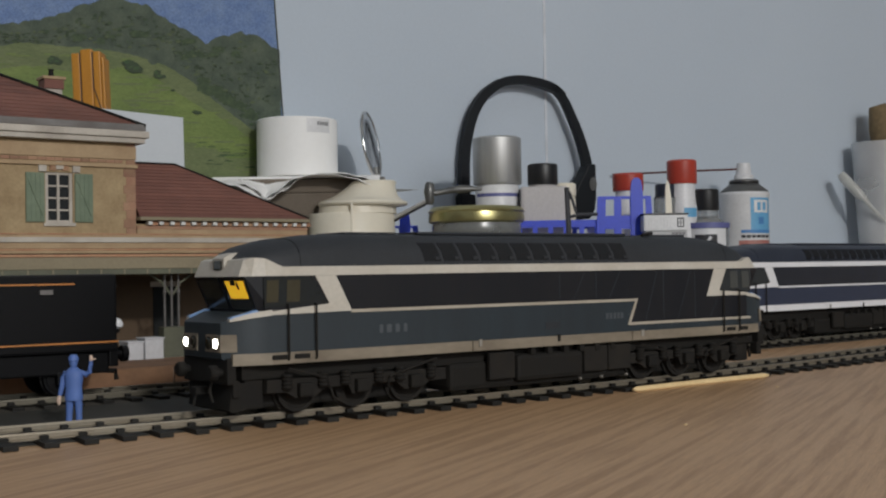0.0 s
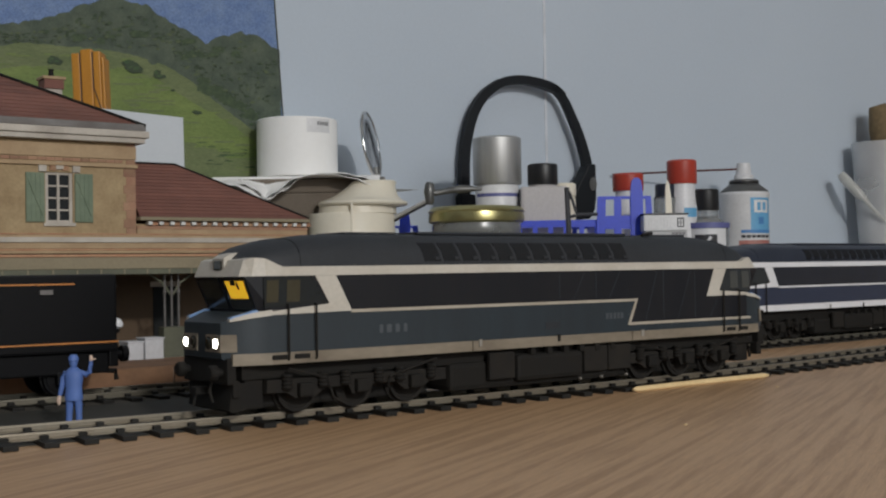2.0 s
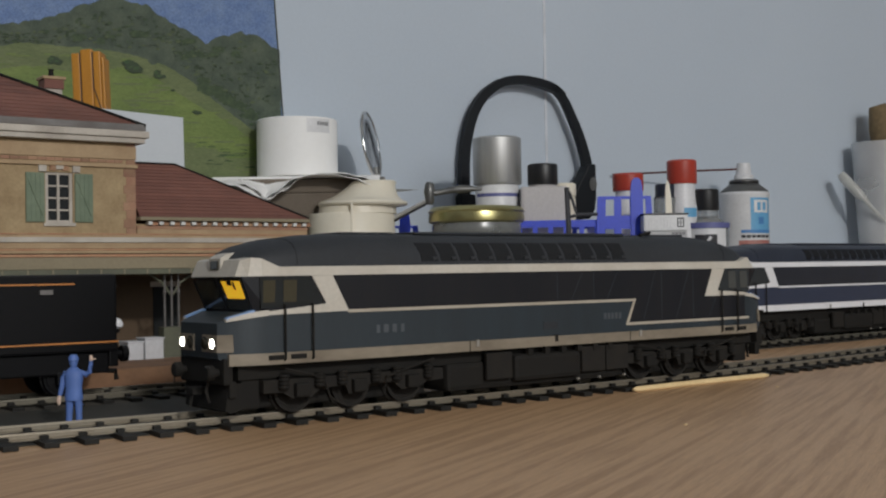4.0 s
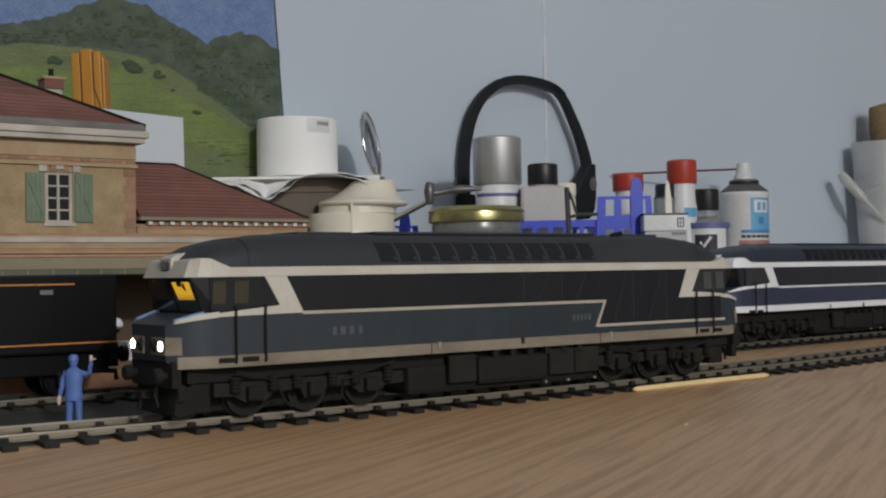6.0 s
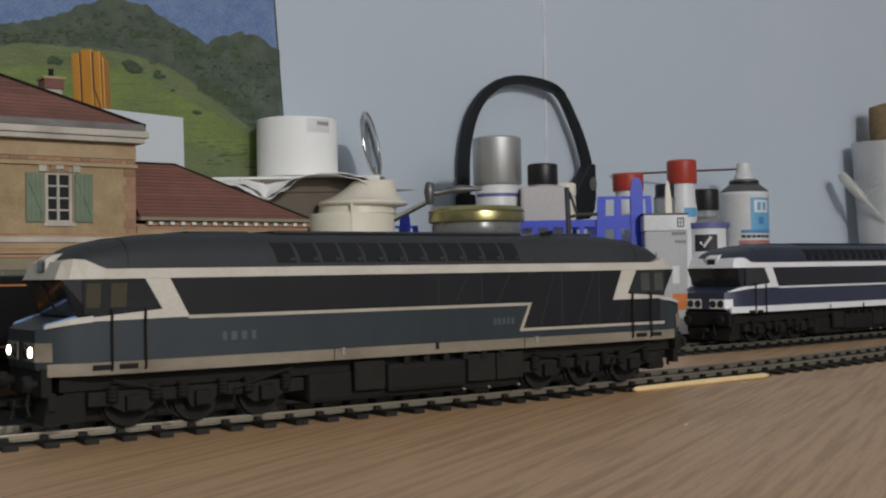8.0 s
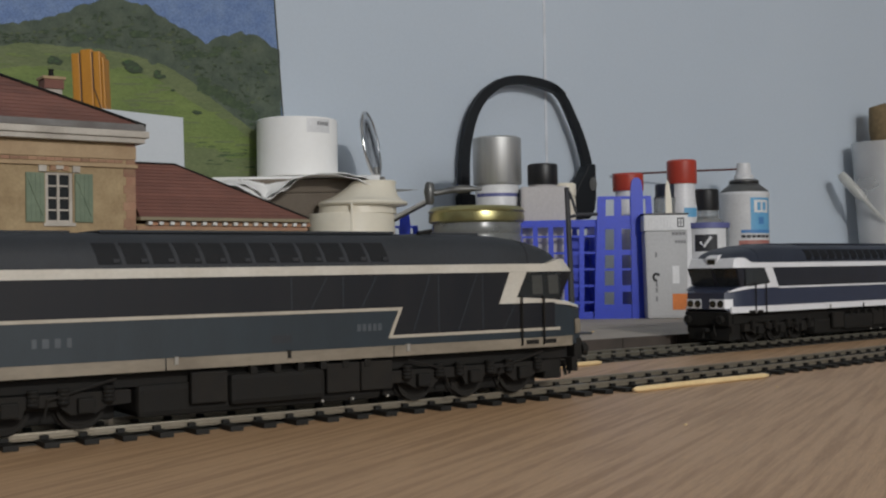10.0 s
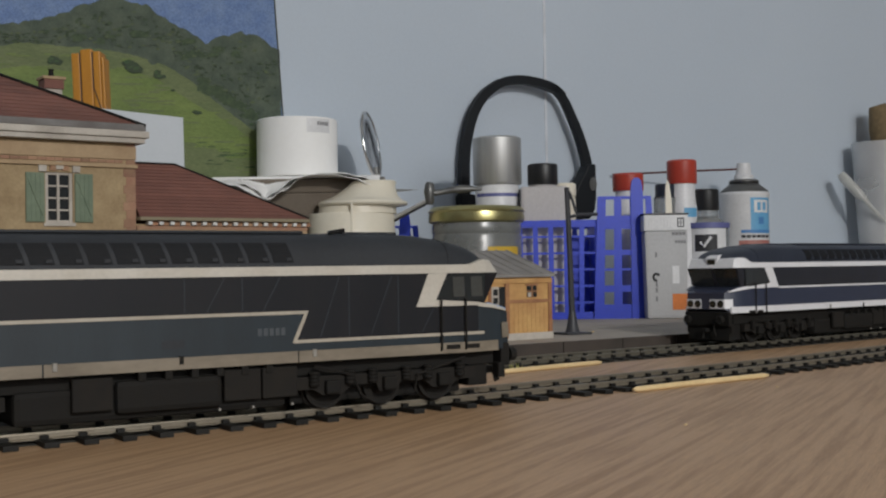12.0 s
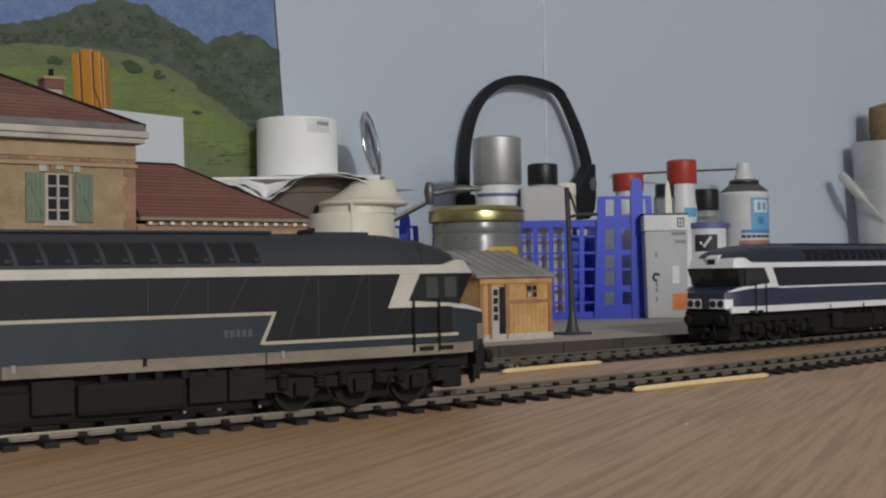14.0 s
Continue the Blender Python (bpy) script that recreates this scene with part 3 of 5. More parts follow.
M_SHUTTER = material("sage_green_shutter", (0.17, 0.215, 0.145), 0.7, second=(0.12, 0.16, 0.11), scale=120)
M_CANOPY = material("olive_grey_canopy", (0.12, 0.124, 0.084), 0.7, second=(0.08, 0.08, 0.06), scale=60)
M_FASCIA = material("dull_beige_fascia", (0.272, 0.228, 0.148), 0.75, second=(0.2, 0.168, 0.112), scale=40, fine=700)
M_GLASSDARK = material("dark_window_glass", (0.025, 0.027, 0.028), 0.15, bump=0.0)
# Darkened brown: the shade under the canopy is put into the wall colour.
M_SHADEDWALL = material("brown_shaded_wall", (0.1045, 0.06875, 0.04125), 0.85, second=(0.0715, 0.04675, 0.0275), scale=40, fine=600)
M_OCHRE = material("weathered_ochre_wood", (0.60, 0.36, 0.135), 0.75, second=(0.38, 0.18, 0.07), scale=70, fine=600, amount=0.8)
M_SHEDROOF = material("grey_sheet_roof", (0.2875, 0.2702, 0.253), 0.75, second=(0.138, 0.1265, 0.115), scale=50, fine=700)
M_FIGURE = material("blue_figure_paint", (0.085, 0.16, 0.42), 0.6, second=(0.06, 0.11, 0.30), scale=150)
M_STRIP = material("pale_bamboo", (0.72, 0.55, 0.30), 0.6, second=(0.58, 0.41, 0.20), scale=60, fine=500)
M_TENDER = material("black_engine_paint", (0.0063, 0.0063, 0.0072), 0.4, scale=80, gloss=0.12)
M_ORANGE = material("orange_lining", (0.50, 0.19, 0.04), 0.5)

PLAT_Z = 6.0


def plat_y(x):
    return 120 + 0.108 * x


def platform():
    b = prism(BM(), [(-520, plat_y(-520)), (1080, plat_y(1080)), (1080, 515), (-520, 515)], 0.0, PLAT_Z, "z")
    tagged(part("platform", b, M_PLAT), "grey station platform board beside the far track", "platform", kind="structure")
    edge = thing("platform_edging", "brown painted edging along the platform front", "edging", mpose(0, plat_y(0), 0, 0, 0, math.degrees(math.atan(0.108))), kind="structure")
    for i in range(20):
        x = -300 + i * 40
        part("edging_board", box(BM(), x, x + 39.4, -1.4, -0.2, 0.2, 6.3, 0.15), M_PLATEDGE if x < 190 else M_PLATDARK, edge)


platform()


def boardwalk():
    B = thing("platform_boards", "brown planks along the station platform edge", "boards", mpose(0, plat_y(0), PLAT_Z, 0, 0, math.degrees(math.atan(0.108))), kind="structure")
    for i in range(10):
        part("plank", box(BM(), -320, 205, 0.4 + i * 4.2, 4.3 + i * 4.2, 0, 0.7, 0.15), M_PLATEDGE, B)


boardwalk()


def tile_row(bm, p0, p1, q0, q1, t=0.28):
    """One course of tiles from the lower edge p0-p1 to the upper edge q0-q1, its foot raised."""
    p0, p1, q0, q1 = Vector(p0), Vector(p1), Vector(q0), Vector(q1)
    n = (p1 - p0).cross(q0 - p0).normalized()
    if n.z < 0:
        n = -n
    loft(bm, [[p0, p1, q1, q0], [p0 + n * t, p1 + n * t, q1 + n * 0.05, q0 + n * 0.05]])


def hip_slope(parent, a, b, c, d, n, name="tile_course"):
    """A slope from the eave a-b to the ridge d-c, in n courses."""
    a, b, c, d = (Vector(v) for v in (a, b, c, d))
    for i in range(n):
        u, v = i / n, min((i + 1.15) / n, 1)
        bm = BM()
        tile_row(bm, a.lerp(d, u), b.lerp(c, u), a.lerp(d, v), b.lerp(c, v))
        part(name, bm, M_TILE, parent)


def station():
    S = thing("station_building", "two-storey ochre model station with brown tiled roofs", "building", mpose(155.7, 244.3, PLAT_Z, 0, 0, math.degrees(math.atan(0.108))))
    x0 = -150
    wx0, wx1, wz0, wz1 = -42.2, -29.6, 59.9, 83.0
    b = BM()
    for q in ((x0, wx0, 53, 98), (wx1, -4.2, 53, 98), (wx0, wx1, 53, wz0), (wx0, wx1, wz1, 98)):
        box(b, q[0], q[1], 0, 3, q[2], q[3])
    box(b, x0, -4.2, 3, 90, 0, 97.5)
    wall = part("wall", b, M_RENDER, S, "weathered ochre rendered wall")
    part("ground_floor_wall", box(BM(), x0, 92, -0.4, 3, 0, 46), M_SHADEDWALL, S)
    for x in (-120, -88, -56, -24, 8, 40, 70):
        d = part("door", box(BM(), x, x + 13, -0.9, 1, 0, 30, 0.3), M_GLASSDARK, S, "dark glazed double door")
        part("door_frame", box(BM(), x - 1.2, x + 14.2, -0.7, 0.6, 30, 32.5, 0.2), M_STONE, d)
    # brick corner, in long and short blocks
    for i in range(11):
        z = 54 + i * 4.0
        w = 7.2 if i % 2 else 5.6
        part("quoin", box(BM(), -w * 0.8, 0.2, -0.2, 8, z, z + 3.95, 0.08), M_QUOIN, S)
    for i in range(36):
        part("brick", box(BM(), x0 + i * 4, x0 + i * 4 + 3.8, -0.5, 1, 88.2, 89.6, 0.1), M_QUOIN, wall)
    part("frieze", box(BM(), x0, 0.4, -0.7, 2, 90, 96, 0.2), M_TAN, S)
    part("frieze_moulding", box(BM(), x0, 1.0, -1.4, 2, 86.0, 87.6, 0.2), M_TAN, S)
    part("eave", box(BM(), x0, 3.6, -4.2, 20, 97.6, 100.0, 0.3), M_STONE, S)
    part("gutter", box(BM(), x0, 5.2, -5.6, 20, 100.0, 103.2, 0.6), M_STONE, S, "pale painted gutter")
    part("gutter_lead", box(BM(), x0, 4.0, -4.4, 20, 103.2, 106.6, 0.5), M_ZINC, S)
    # cornice above the ground floor
    for z0, z1, o, m in ((46, 47.3, 1.2, M_TAN), (47.3, 48.2, 1.4, M_BRICK), (48.2, 51.0, 1.8, M_TAN), (51.0, 53.4, 2.6, M_STONE), (53.4, 54.5, 1.3, M_TAN), (54.5, 55.2, 1.5, M_BRICK)):
        part("cornice", box(BM(), x0, 92, -o, 2, z0, z1, 0.2), m, S)
    # window
    w = part("window", box(BM(), wx0, wx1, 1.9, 2.6, wz0, wz1), M_GLASSDARK, S, "dark small-paned casement window")
    for dx in (0, 5.5, 11.1):
        part("window_bar", box(BM(), wx0 + dx, wx0 + dx + (1.5 if dx != 5.5 else 1.2), 0.9, 1.9, wz0, wz1, 0.1), M_STONE, w)
    for i in range(5):
        z = wz0 + i * (wz1 - wz0 - 1.2) / 4
        part("window_bar", box(BM(), wx0, wx1, 1.0, 1.9, z, z + (1.3 if i in (0, 4) else 0.8), 0.1), M_STONE, w)
    part("sill", box(BM(), wx0 - 1, wx1 + 1, -0.9, 1.0, wz0 - 1.5, wz0, 0.15), M_STONE, w)
    for a in (wx0 - 9.0, wx1 + 0.6):
        sh = part("shutter", box(BM(), a, a + 8.4, -0.9, -0.1, wz0 + 0.3, wz1 - 0.5, 0.12), M_SHUTTER, S, "faded green board shutter")
        for k in range(4):
            part("shutter_board", box(BM(), a + 0.25 + k * 2.03, a + 2.05 + k * 2.03, -1.15, -0.8, wz0 + 0.7, wz1 - 1.0, 0.08), M_SHUTTER, sh)
        d = BM()
        tube(d, [(a + 0.6, -1.25, wz1 - 3), (a + 7.6, -1.25, wz0 + 3)], 0.3, 6)
        part("shutter_brace", d, M_SHUTTER, sh)
    for cx, z in ((wx0 - 1.4, 83.0), ((wx0 + wx1) / 2, 84.2), (wx1 + 1.4, 83.0)):
        part("lintel_block", box(BM(), cx - 1.8, cx + 1.8, -1.0, 1, z, z + 3.6, 0.25), M_STONE, S)
    for cx in ((wx0 * 0.72 + wx1 * 0.28), (wx0 * 0.28 + wx1 * 0.72)):
        part("lintel_brick", box(BM(), cx - 1.6, cx + 1.6, -0.7, 1, 83.6, 86.2, 0.15), M_BRICK, S)
    # main hipped roof
    roof = part("roof", prism(BM(), [(-3, 104.5), (86, 104.5), (42, 130)], x0, -62, "x"), M_TILE, S, "brown tiled hipped roof")
    hip_slope(roof, (x0, -4, 105.5), (3.5, -4, 105.5), (-56, 42, 133.5), (x0, 42, 133.5), 13)
    hip_slope(roof, (3.5, 88, 105.5), (3.5, -4, 105.5), (-56, 42, 133.5), (-56, 42, 133.5), 12)
    hp = BM()
    tube(hp, [(3.8, -4.2, 106), (-56, 42, 134)], 0.8, 8)
    part("hip_ridge", hp, M_BLACK, roof)
    ch = part("chimney", box(BM(), -19.5, -10.5, 70, 78, 98, 132.0, 0.3), M_STONE, S, "brick chimney with a pale base")
    part("chimney_stack", box(BM(), -20.1, -9.9, 69, 79, 132.0, 136.8, 0.3), M_TILE, ch)
    part("chimney_cap", box(BM(), -20.9, -9.1, 68.4, 79.6, 136.8, 138.3, 0.3), M_TAN, ch)
    part("chimney_pot", lathe(BM(), [(1.4, 0), (1.2, 3.5), (1.6, 4.2)], -15, 74, 138.3, 12), M_BLACK, ch)
    # lower wing
    part("wing_wall", box(BM(), -1, 92, 1, 62, 0, 60), M_RENDER, S)
    part("wing_frieze", box(BM(), 0.6, 92.6, -0.4, 3, 55.2, 57.4, 0.2), M_TAN, S, "ochre frieze below the eave")
    part("wing_frieze", box(BM(), 0.6, 92.6, -0.6, 3, 57.4, 59.1, 0.2), M_QUOIN, S, "faded brick frieze below the eave")
    for i in range(16):
        part("corbel", box(BM(), 5.3 + i * 5.55, 7.5 + i * 5.55, -2.8, 1, 59.4, 61.2, 0.3), M_WHITE, S)
    for i in range(16):
        part("brick", box(BM(), 7.9 + i * 5.55, 10.55 + i * 5.55, -1.6, 1, 59.2, 61.2, 0.1), M_BRICK, wall)
    part("wing_gutter", box(BM(), 0.6, 92, -4.6, 3, 61.4, 63.2, 0.5), M_FASCIA, S)
    wing = part("wing_roof", prism(BM(), [(-2, 62), (64, 62), (30, 90)], 1, 28, "x"), M_TILE, S, "brown tiled roof of the lower wing")
    hip_slope(wing, (0.6, -4.4, 63), (91.5, -4.4, 63), (33, 30, 91.5), (0.6, 30, 91.5), 16)
    hip_slope(wing, (91.5, 64, 63), (91.5, -4.4, 63), (33, 30, 91.5), (33, 30, 91.5), 10)
    r = BM()
    tube(r, [(0.6, 30, 91.8), (33, 30, 91.8), (91.5, -4.4, 63.4)], 0.6, 8)
    part("ridge", r, M_BLACK, wing)
    # platform canopy
    c = part("canopy", box(BM(), x0, 44, -56, -0.6, 43.4, 44.2), M_CANOPY, S, "olive grey platform canopy")
    part("fascia", box(BM(), x0, 44, -57, -56, 38.4, 43.4, 0.15), M_FASCIA, c)
    part("valance", box(BM(), x0, 44, -56.8, -56.1, 36.0, 38.3, 0.15), M_CANOPY, c)
    part("canopy_lip", box(BM(), x0, 45, -57.6, -55.8, 43.4, 44.4, 0.2), M_BRICK, c)
    for i in range(19):
        part("canopy_joint", box(BM(), -148 + i * 10, -147.5 + i * 10, -57.1, -56.7, 36.1, 38.2), M_FASCIA, c)
    for x in (-120, -62, -4):
        p = BM()
        for dx in (-3.2, 0, 3.2):
            lathe(p, [(0.75, 0), (0.75, 6), (0.5, 7), (0.5, 27), (0.9, 28), (0.5, 29), (0.5, 37)], x + dx, -50, 0, 10)
        part("post", p, M_ZINC, c, "slim clustered iron column")
        base = part("post_base", box(BM(), x - 5, x + 5, -53, -47, 0, 13, 0.4), M_CANOPY, c)
        br = BM()
        tube(br, [(x - 0.6, -50, 27), (x - 4, -50, 32), (x - 10, -50, 36)], 0.5, 6)
        tube(br, [(x + 0.6, -50, 27), (x + 4, -50, 32), (x + 10, -50, 36)], 0.5, 6)
        part("bracket", br, M_CANOPY, c)
    return S


station()


def bench_blocks():
    b = thing("platform_crate", "pale grey crates standing on the platform", "crate", mpose(135.6, 178, PLAT_Z + 0.7, 0, 0, 6))
    part("crate_body", box(BM(), -4, 2.6, -5, 5, 0, 7.0, 0.4), M_CRATE, b)
    part("crate_body", box(BM(), 3.4, 11.5, -4.6, 5, 0, 8.2, 0.4), M_CRATE, b)
    part("crate_lid", box(BM(), -4.3, 2.9, -5.4, 5.4, 7.0, 7.7, 0.3), M_CRATE, b)
    part("crate_lid", box(BM(), 3.1, 11.9, -5.0, 5.4, 8.2, 8.9, 0.3), M_CRATE, b)


M_CRATE = material("pale_blue_grey_card", (0.62, 0.63, 0.66), 0.7, second=(0.48, 0.47, 0.48), scale=70)
bench_blocks()


def figure():
    """A toy figure in overalls, one plain shape."""
    b = BM()
    for s in (-1, 1):
        tube(b, [(s * 1.45, 0, 0.4), (s * 1.4, 0.1, 3.0), (s * 1.35, 0.2, 5.2), (s * 1.15, 0, 8.6), (s * 1.0, 0, 9.8)], [0.95, 0.92, 1.05, 1.25, 1.3], 12)
        box(b, s * 1.5 - 0.75, s * 1.5 + 0.75, -2.0, 0.9, 0, 0.9, 0.25)
    tube(b, [(0, 0, 7.4), (0, 0, 8.6), (0, 0, 11), (0, 0.1, 13.6), (0, 0.1, 15.4), (0, 0.1, 16.3), (0, 0, 17.1)], [1.95, 2.0, 1.8, 2.05, 2.05, 1.5, 0.75], 16, 1.3)
    tube(b, [(-2.2, 0, 15.7), (-3.0, 0.2, 14.0), (-3.4, 0.1, 11.6), (-3.9, -0.4, 8.9)], [0.8, 0.85, 0.78, 0.62], 10)
    tube(b, [(2.0, 0, 15.5), (3.6, 0, 14.9), (4.6, -0.1, 15.6), (5.0, -0.3, 17.6), (5.1, -0.4, 18.9)], [0.85, 0.85, 0.75, 0.62, 0.5], 10)
    lathe(b, [(0, 16.8), (0.75, 17.0), (1.2, 18.0), (1.15, 18.8), (1.45, 19.0), (1.4, 20.0), (0.85, 20.7), (0, 20.9)], 0, 0, 0, 16)
    blue_faces = len(b.faces)
    tube(b, [(-3.9, -0.4, 8.9), (-4.1, -0.6, 8.0), (-4.1, -0.7, 7.0), (-4.0, -0.7, 6.2)], [0.5, 0.65, 0.62, 0.3], 8)
    tube(b, [(5.1, -0.4, 18.8), (5.2, -0.5, 19.6), (5.1, -0.5, 20.6)], [0.4, 0.62, 0.3], 8)
    tube(b, [(5.3, -0.5, 19.3), (6.6, -0.6, 19.5)], [0.35, 0.2], 6)
    b.faces.ensure_lookup_table()
    for f in b.faces[blue_faces:]:
        f.material_index = 1
    ob = part("figurine", b, M_FIGURE, smooth=True)
    ob.data.materials.append(M_FLESH)
    ob.matrix_basis = mpose(76.0, 22.3, 0.3, 0, 0, -28) @ Matrix.Diagonal((0.95, 0.95, 0.94, 1))
    tagged(ob, "small blue-painted toy figurine with a raised arm", "figurine")


M_FLESH = material("pale_pink_paint", (0.62, 0.46, 0.36), 0.6, scale=200)
figure()


def tender():
    x, y, a = far_line(-8)
    T = thing("steam_tender", "black model tender with orange lining on the far track", "tender", mpose(x, y, 0, 0, 0, a))
    body = part("body", box(BM(), -95, 109, -15.2, 15.2, 17, 42, 0.8), M_TENDER, T)
    part("underframe", box(BM(), -92, 107, -13, 13, 10, 17, 0.6), M_TENDER, T)
    part("lining", box(BM(), -95, 109.2, -15.6, -15, 19.9, 20.4), M_ORANGE, body, "thin orange lining")
    part("lining", box(BM(), -95, 95, -15.6, -15, 38.7, 39.2), M_ORANGE, body, "thin orange lining")
    part("builder_plate", box(BM(), 84, 88, -15.7, -15, 35.8, 37.2), M_ZINC, body)
    for k in (-9, -3, 3, 9):
        p = BM()
        tube(p, [(109.4, k, 18), (110.2, k, 26), (109.6, k, 40)], 0.35, 6)
        part("ladder_rail", p, M_TENDER, T)
    for s in (-1, 1):
        b = BM()
        tube(b, [(107, s * 10, 15.8), (112, s * 10, 15.8)], 1.2, 12)
        tube(b, [(112, s * 10, 15.8), (114, s * 10, 15.8)], 2.7, 16)
        part("buffer", b, M_TENDER, T)
        lamp = part("lamp", box(BM(), 108.6, 111.2, s * 10 - 1.8, s * 10 + 1.8, 22.6, 27.4, 0.5), M_TENDER, T, "small oil lamp with a white lens")
        part("lens", lathe(BM(), [(1.7, 0), (1.7, 1.0), (0.6, 1.7), (0, 1.8)], n=16), M_WHITEBAND, lamp, at=mpose(110.0, s * 10 - 2.2, 25.6, 60, 0, 20))
    part("buffer_beam", box(BM(), 106.5, 109.6, -14.4, 14.4, 12, 19.4, 0.4), M_TENDER, T)
    cp = BM()
    tube(cp, [(109, 0, 10), (114, 0, 9.4), (114.4, 0, 6.5)], 0.9, 8)
    part("coupler", cp, M_BLACK, T)
    for bx in (-70, -35, 30, 62, 92):
        for s in (-1, 1):
            w = BM()
            lathe(w, [(0, -1.2), (6.2, -1.2), (6.2, -0.7), (5.6, -0.5), (5.6, 1.2), (4.8, 1.2), (4.4, 0.7), (0, 0.9)], n=24)
            part("wheel", w, M_TENDER, T, at=mpose(bx, s * 9.2, 9.0, -90 * s))
            part("axle_box", box(BM(), bx - 2, bx + 2, s * 12.5 - 1, s * 12.5 + 1, 7, 11, 0.4), M_TENDER, T)


tender()


M_HUTRED = material("red_brown_timber", (0.27, 0.12, 0.06), 0.75, second=(0.42, 0.22, 0.10), scale=120, fine=700, amount=0.8)


def hut():
    H = thing("platform_hut", "small ochre wooden hut with a grey sloping roof", "hut", mpose(353.3, 186.3, PLAT_Z, 0, 0, 6.2))
    wall = part("wall", box(BM(), -47, 0, 0, 34, 0, 31), M_OCHRE, H, "weathered ochre board wall")
    part("plinth", box(BM(), -47.4, 0.4, -0.8, 4, 0, 3.6, 0.3), M_STONE, H)
    for x in (-47, -30.6, -2.4):
        part("post", box(BM(), x, x + 2.4, -0.7, 0.4, 3, 31, 0.2), M_HUTRED, H)
    part("rail", box(BM(), -29, 0, -0.6, 0.4, 18.6, 20.4, 0.2), M_HUTRED, H)
    part("rail", box(BM(), -47, 0, -0.9, 0.4, 28.6, 31, 0.2), M_OCHRE, H)
    for i in range(9):
        part("wall_board", box(BM(), -28.0 + i * 2.83, -25.3 + i * 2.83, -0.35, 0.3, 3.6, 18.6, 0.1), M_OCHRE, wall)
    w = part("window", box(BM(), -16.5, -10.0, -0.25, 0.3, 21.5, 27.2), M_GLASSDARK, H, "small dark window")
    part("window_frame", box(BM(), -17.2, -9.3, -0.5, 0.25, 27.2, 28.2, 0.1), M_HUTRED, w)
    part("window_bar", box(BM(), -13.6, -12.9, -0.5, 0.3, 21.5, 27.2), M_HUTRED, w)
    part("window_bar", box(BM(), -16.5, -10.0, -0.5, 0.3, 24.1, 24.7), M_HUTRED, w)
    part("inner_card", box(BM(), -16.0, -13.8, -0.4, 0.2, 21.7, 23.8), M_STONE, w)
    for x in (-41.4, -30.9):
        part("door_post", box(BM(), x, x + 1.5, -0.9, 0.3, 1.2, 28.4, 0.2), M_HUTRED, H)
    d = part("door", box(BM(), -40, -35.6, -1.4, -0.3, 1.2, 27, 0.2), M_STONE, H, "pale half-open door with small panes")
    for i in range(4):
        part("pane", box(BM(), -39.2, -36.4, -1.55, -1.3, 10.5 + i * 4.1, 13.5 + i * 4.1), M_GLASSDARK, d)
    # dark plate on the solid wall paints the shade inside the open door
    part("doorway", box(BM(), -35.6, -30.6, -0.4, 0.4, 1.2, 27), M_GLASSDARK, H)
    r = prism(BM(), [(-2.4, 31.6), (36, 44.5), (36, 45.8), (-2.4, 33.0)], -50, 0.3, "x")
    roof = part("roof", r, M_SHEDROOF, H, "grey ribbed sheet roof")
    for i in range(8):
        x = -49.0 + i * 7.0
        b = BM()
        tube(b, [(x, -2.3, 33.1), (x, 36, 46)], 0.45, 6)
        part("roof_rib", b, M_SHEDROOF, roof)
    part("back_wall", prism(BM(), [(0, 30.5), (34, 30.5), (34, 43.5), (0, 32.6)], -47, 0, "x"), M_OCHRE, H)


hut()


def pole():
    P = thing("signal_mast", "dark slim model mast with a bracket on a square foot", "mast", mpose(383, 209, PLAT_Z))
    part("mast", tube(BM(), [(0, 0, 3), (-0.8, 0, 40), (-2.1, 0, 79.5)], [1.8, 1.5, 1.4], 10), M_MAST, P)
    part("foot", box(BM(), -8, 8, -7, 7, 0, 1.2, 0.3), M_MAST, P)
    part("mast_cone", lathe(BM(), [(4.2, 1.2), (3.4, 3.0), (2.6, 7.0), (1.7, 13)], 0, 0, 0, 16), M_MAST, P, smooth=True)
    b = BM()
    tube(b, [(-1.6, -1.4, 77), (0.2, -1.4, 73), (2.6, -1.4, 66.5), (4.0, -1.4, 64.8)], 0.75, 8)
    tube(b, [(-1.4, -1.4, 63.4), (4.0, -1.4, 64.8), (17, -1.4, 65.2)], 0.9, 8)
    part("bracket", b, M_MAST, P)


M_MAST = material("slate_grey_mast", (0.035, 0.037, 0.045), 0.5, second=(0.05, 0.05, 0.055), scale=120)
pole()


def skewer(x0, y0, x1, y1):
    b = BM()
    d = math.hypot(x1 - x0, y1 - y0)
    tube(b, [(0, 0, 1.0), (2, 0, 1.0), (d * 0.5, 0.5, 1.0), (d - 3, 0, 1.0), (d, 0, 1.0)], [0.5, 1.0, 1.05, 1.0, 0.4], 10)
    ob = part("bamboo_strip", b, M_STRIP, smooth=True)
    ob.matrix_basis = mpose(x0, y0, 0, 0, 0, math.degrees(math.atan2(y1 - y0, x1 - x0)))
    tagged(ob, "thin pale bamboo strip lying on the desk", "strip", group="bamboo strips")


skewer(251.5, -3.2, 323.5, 7.2)
skewer(256.5, 84, 315, 96)


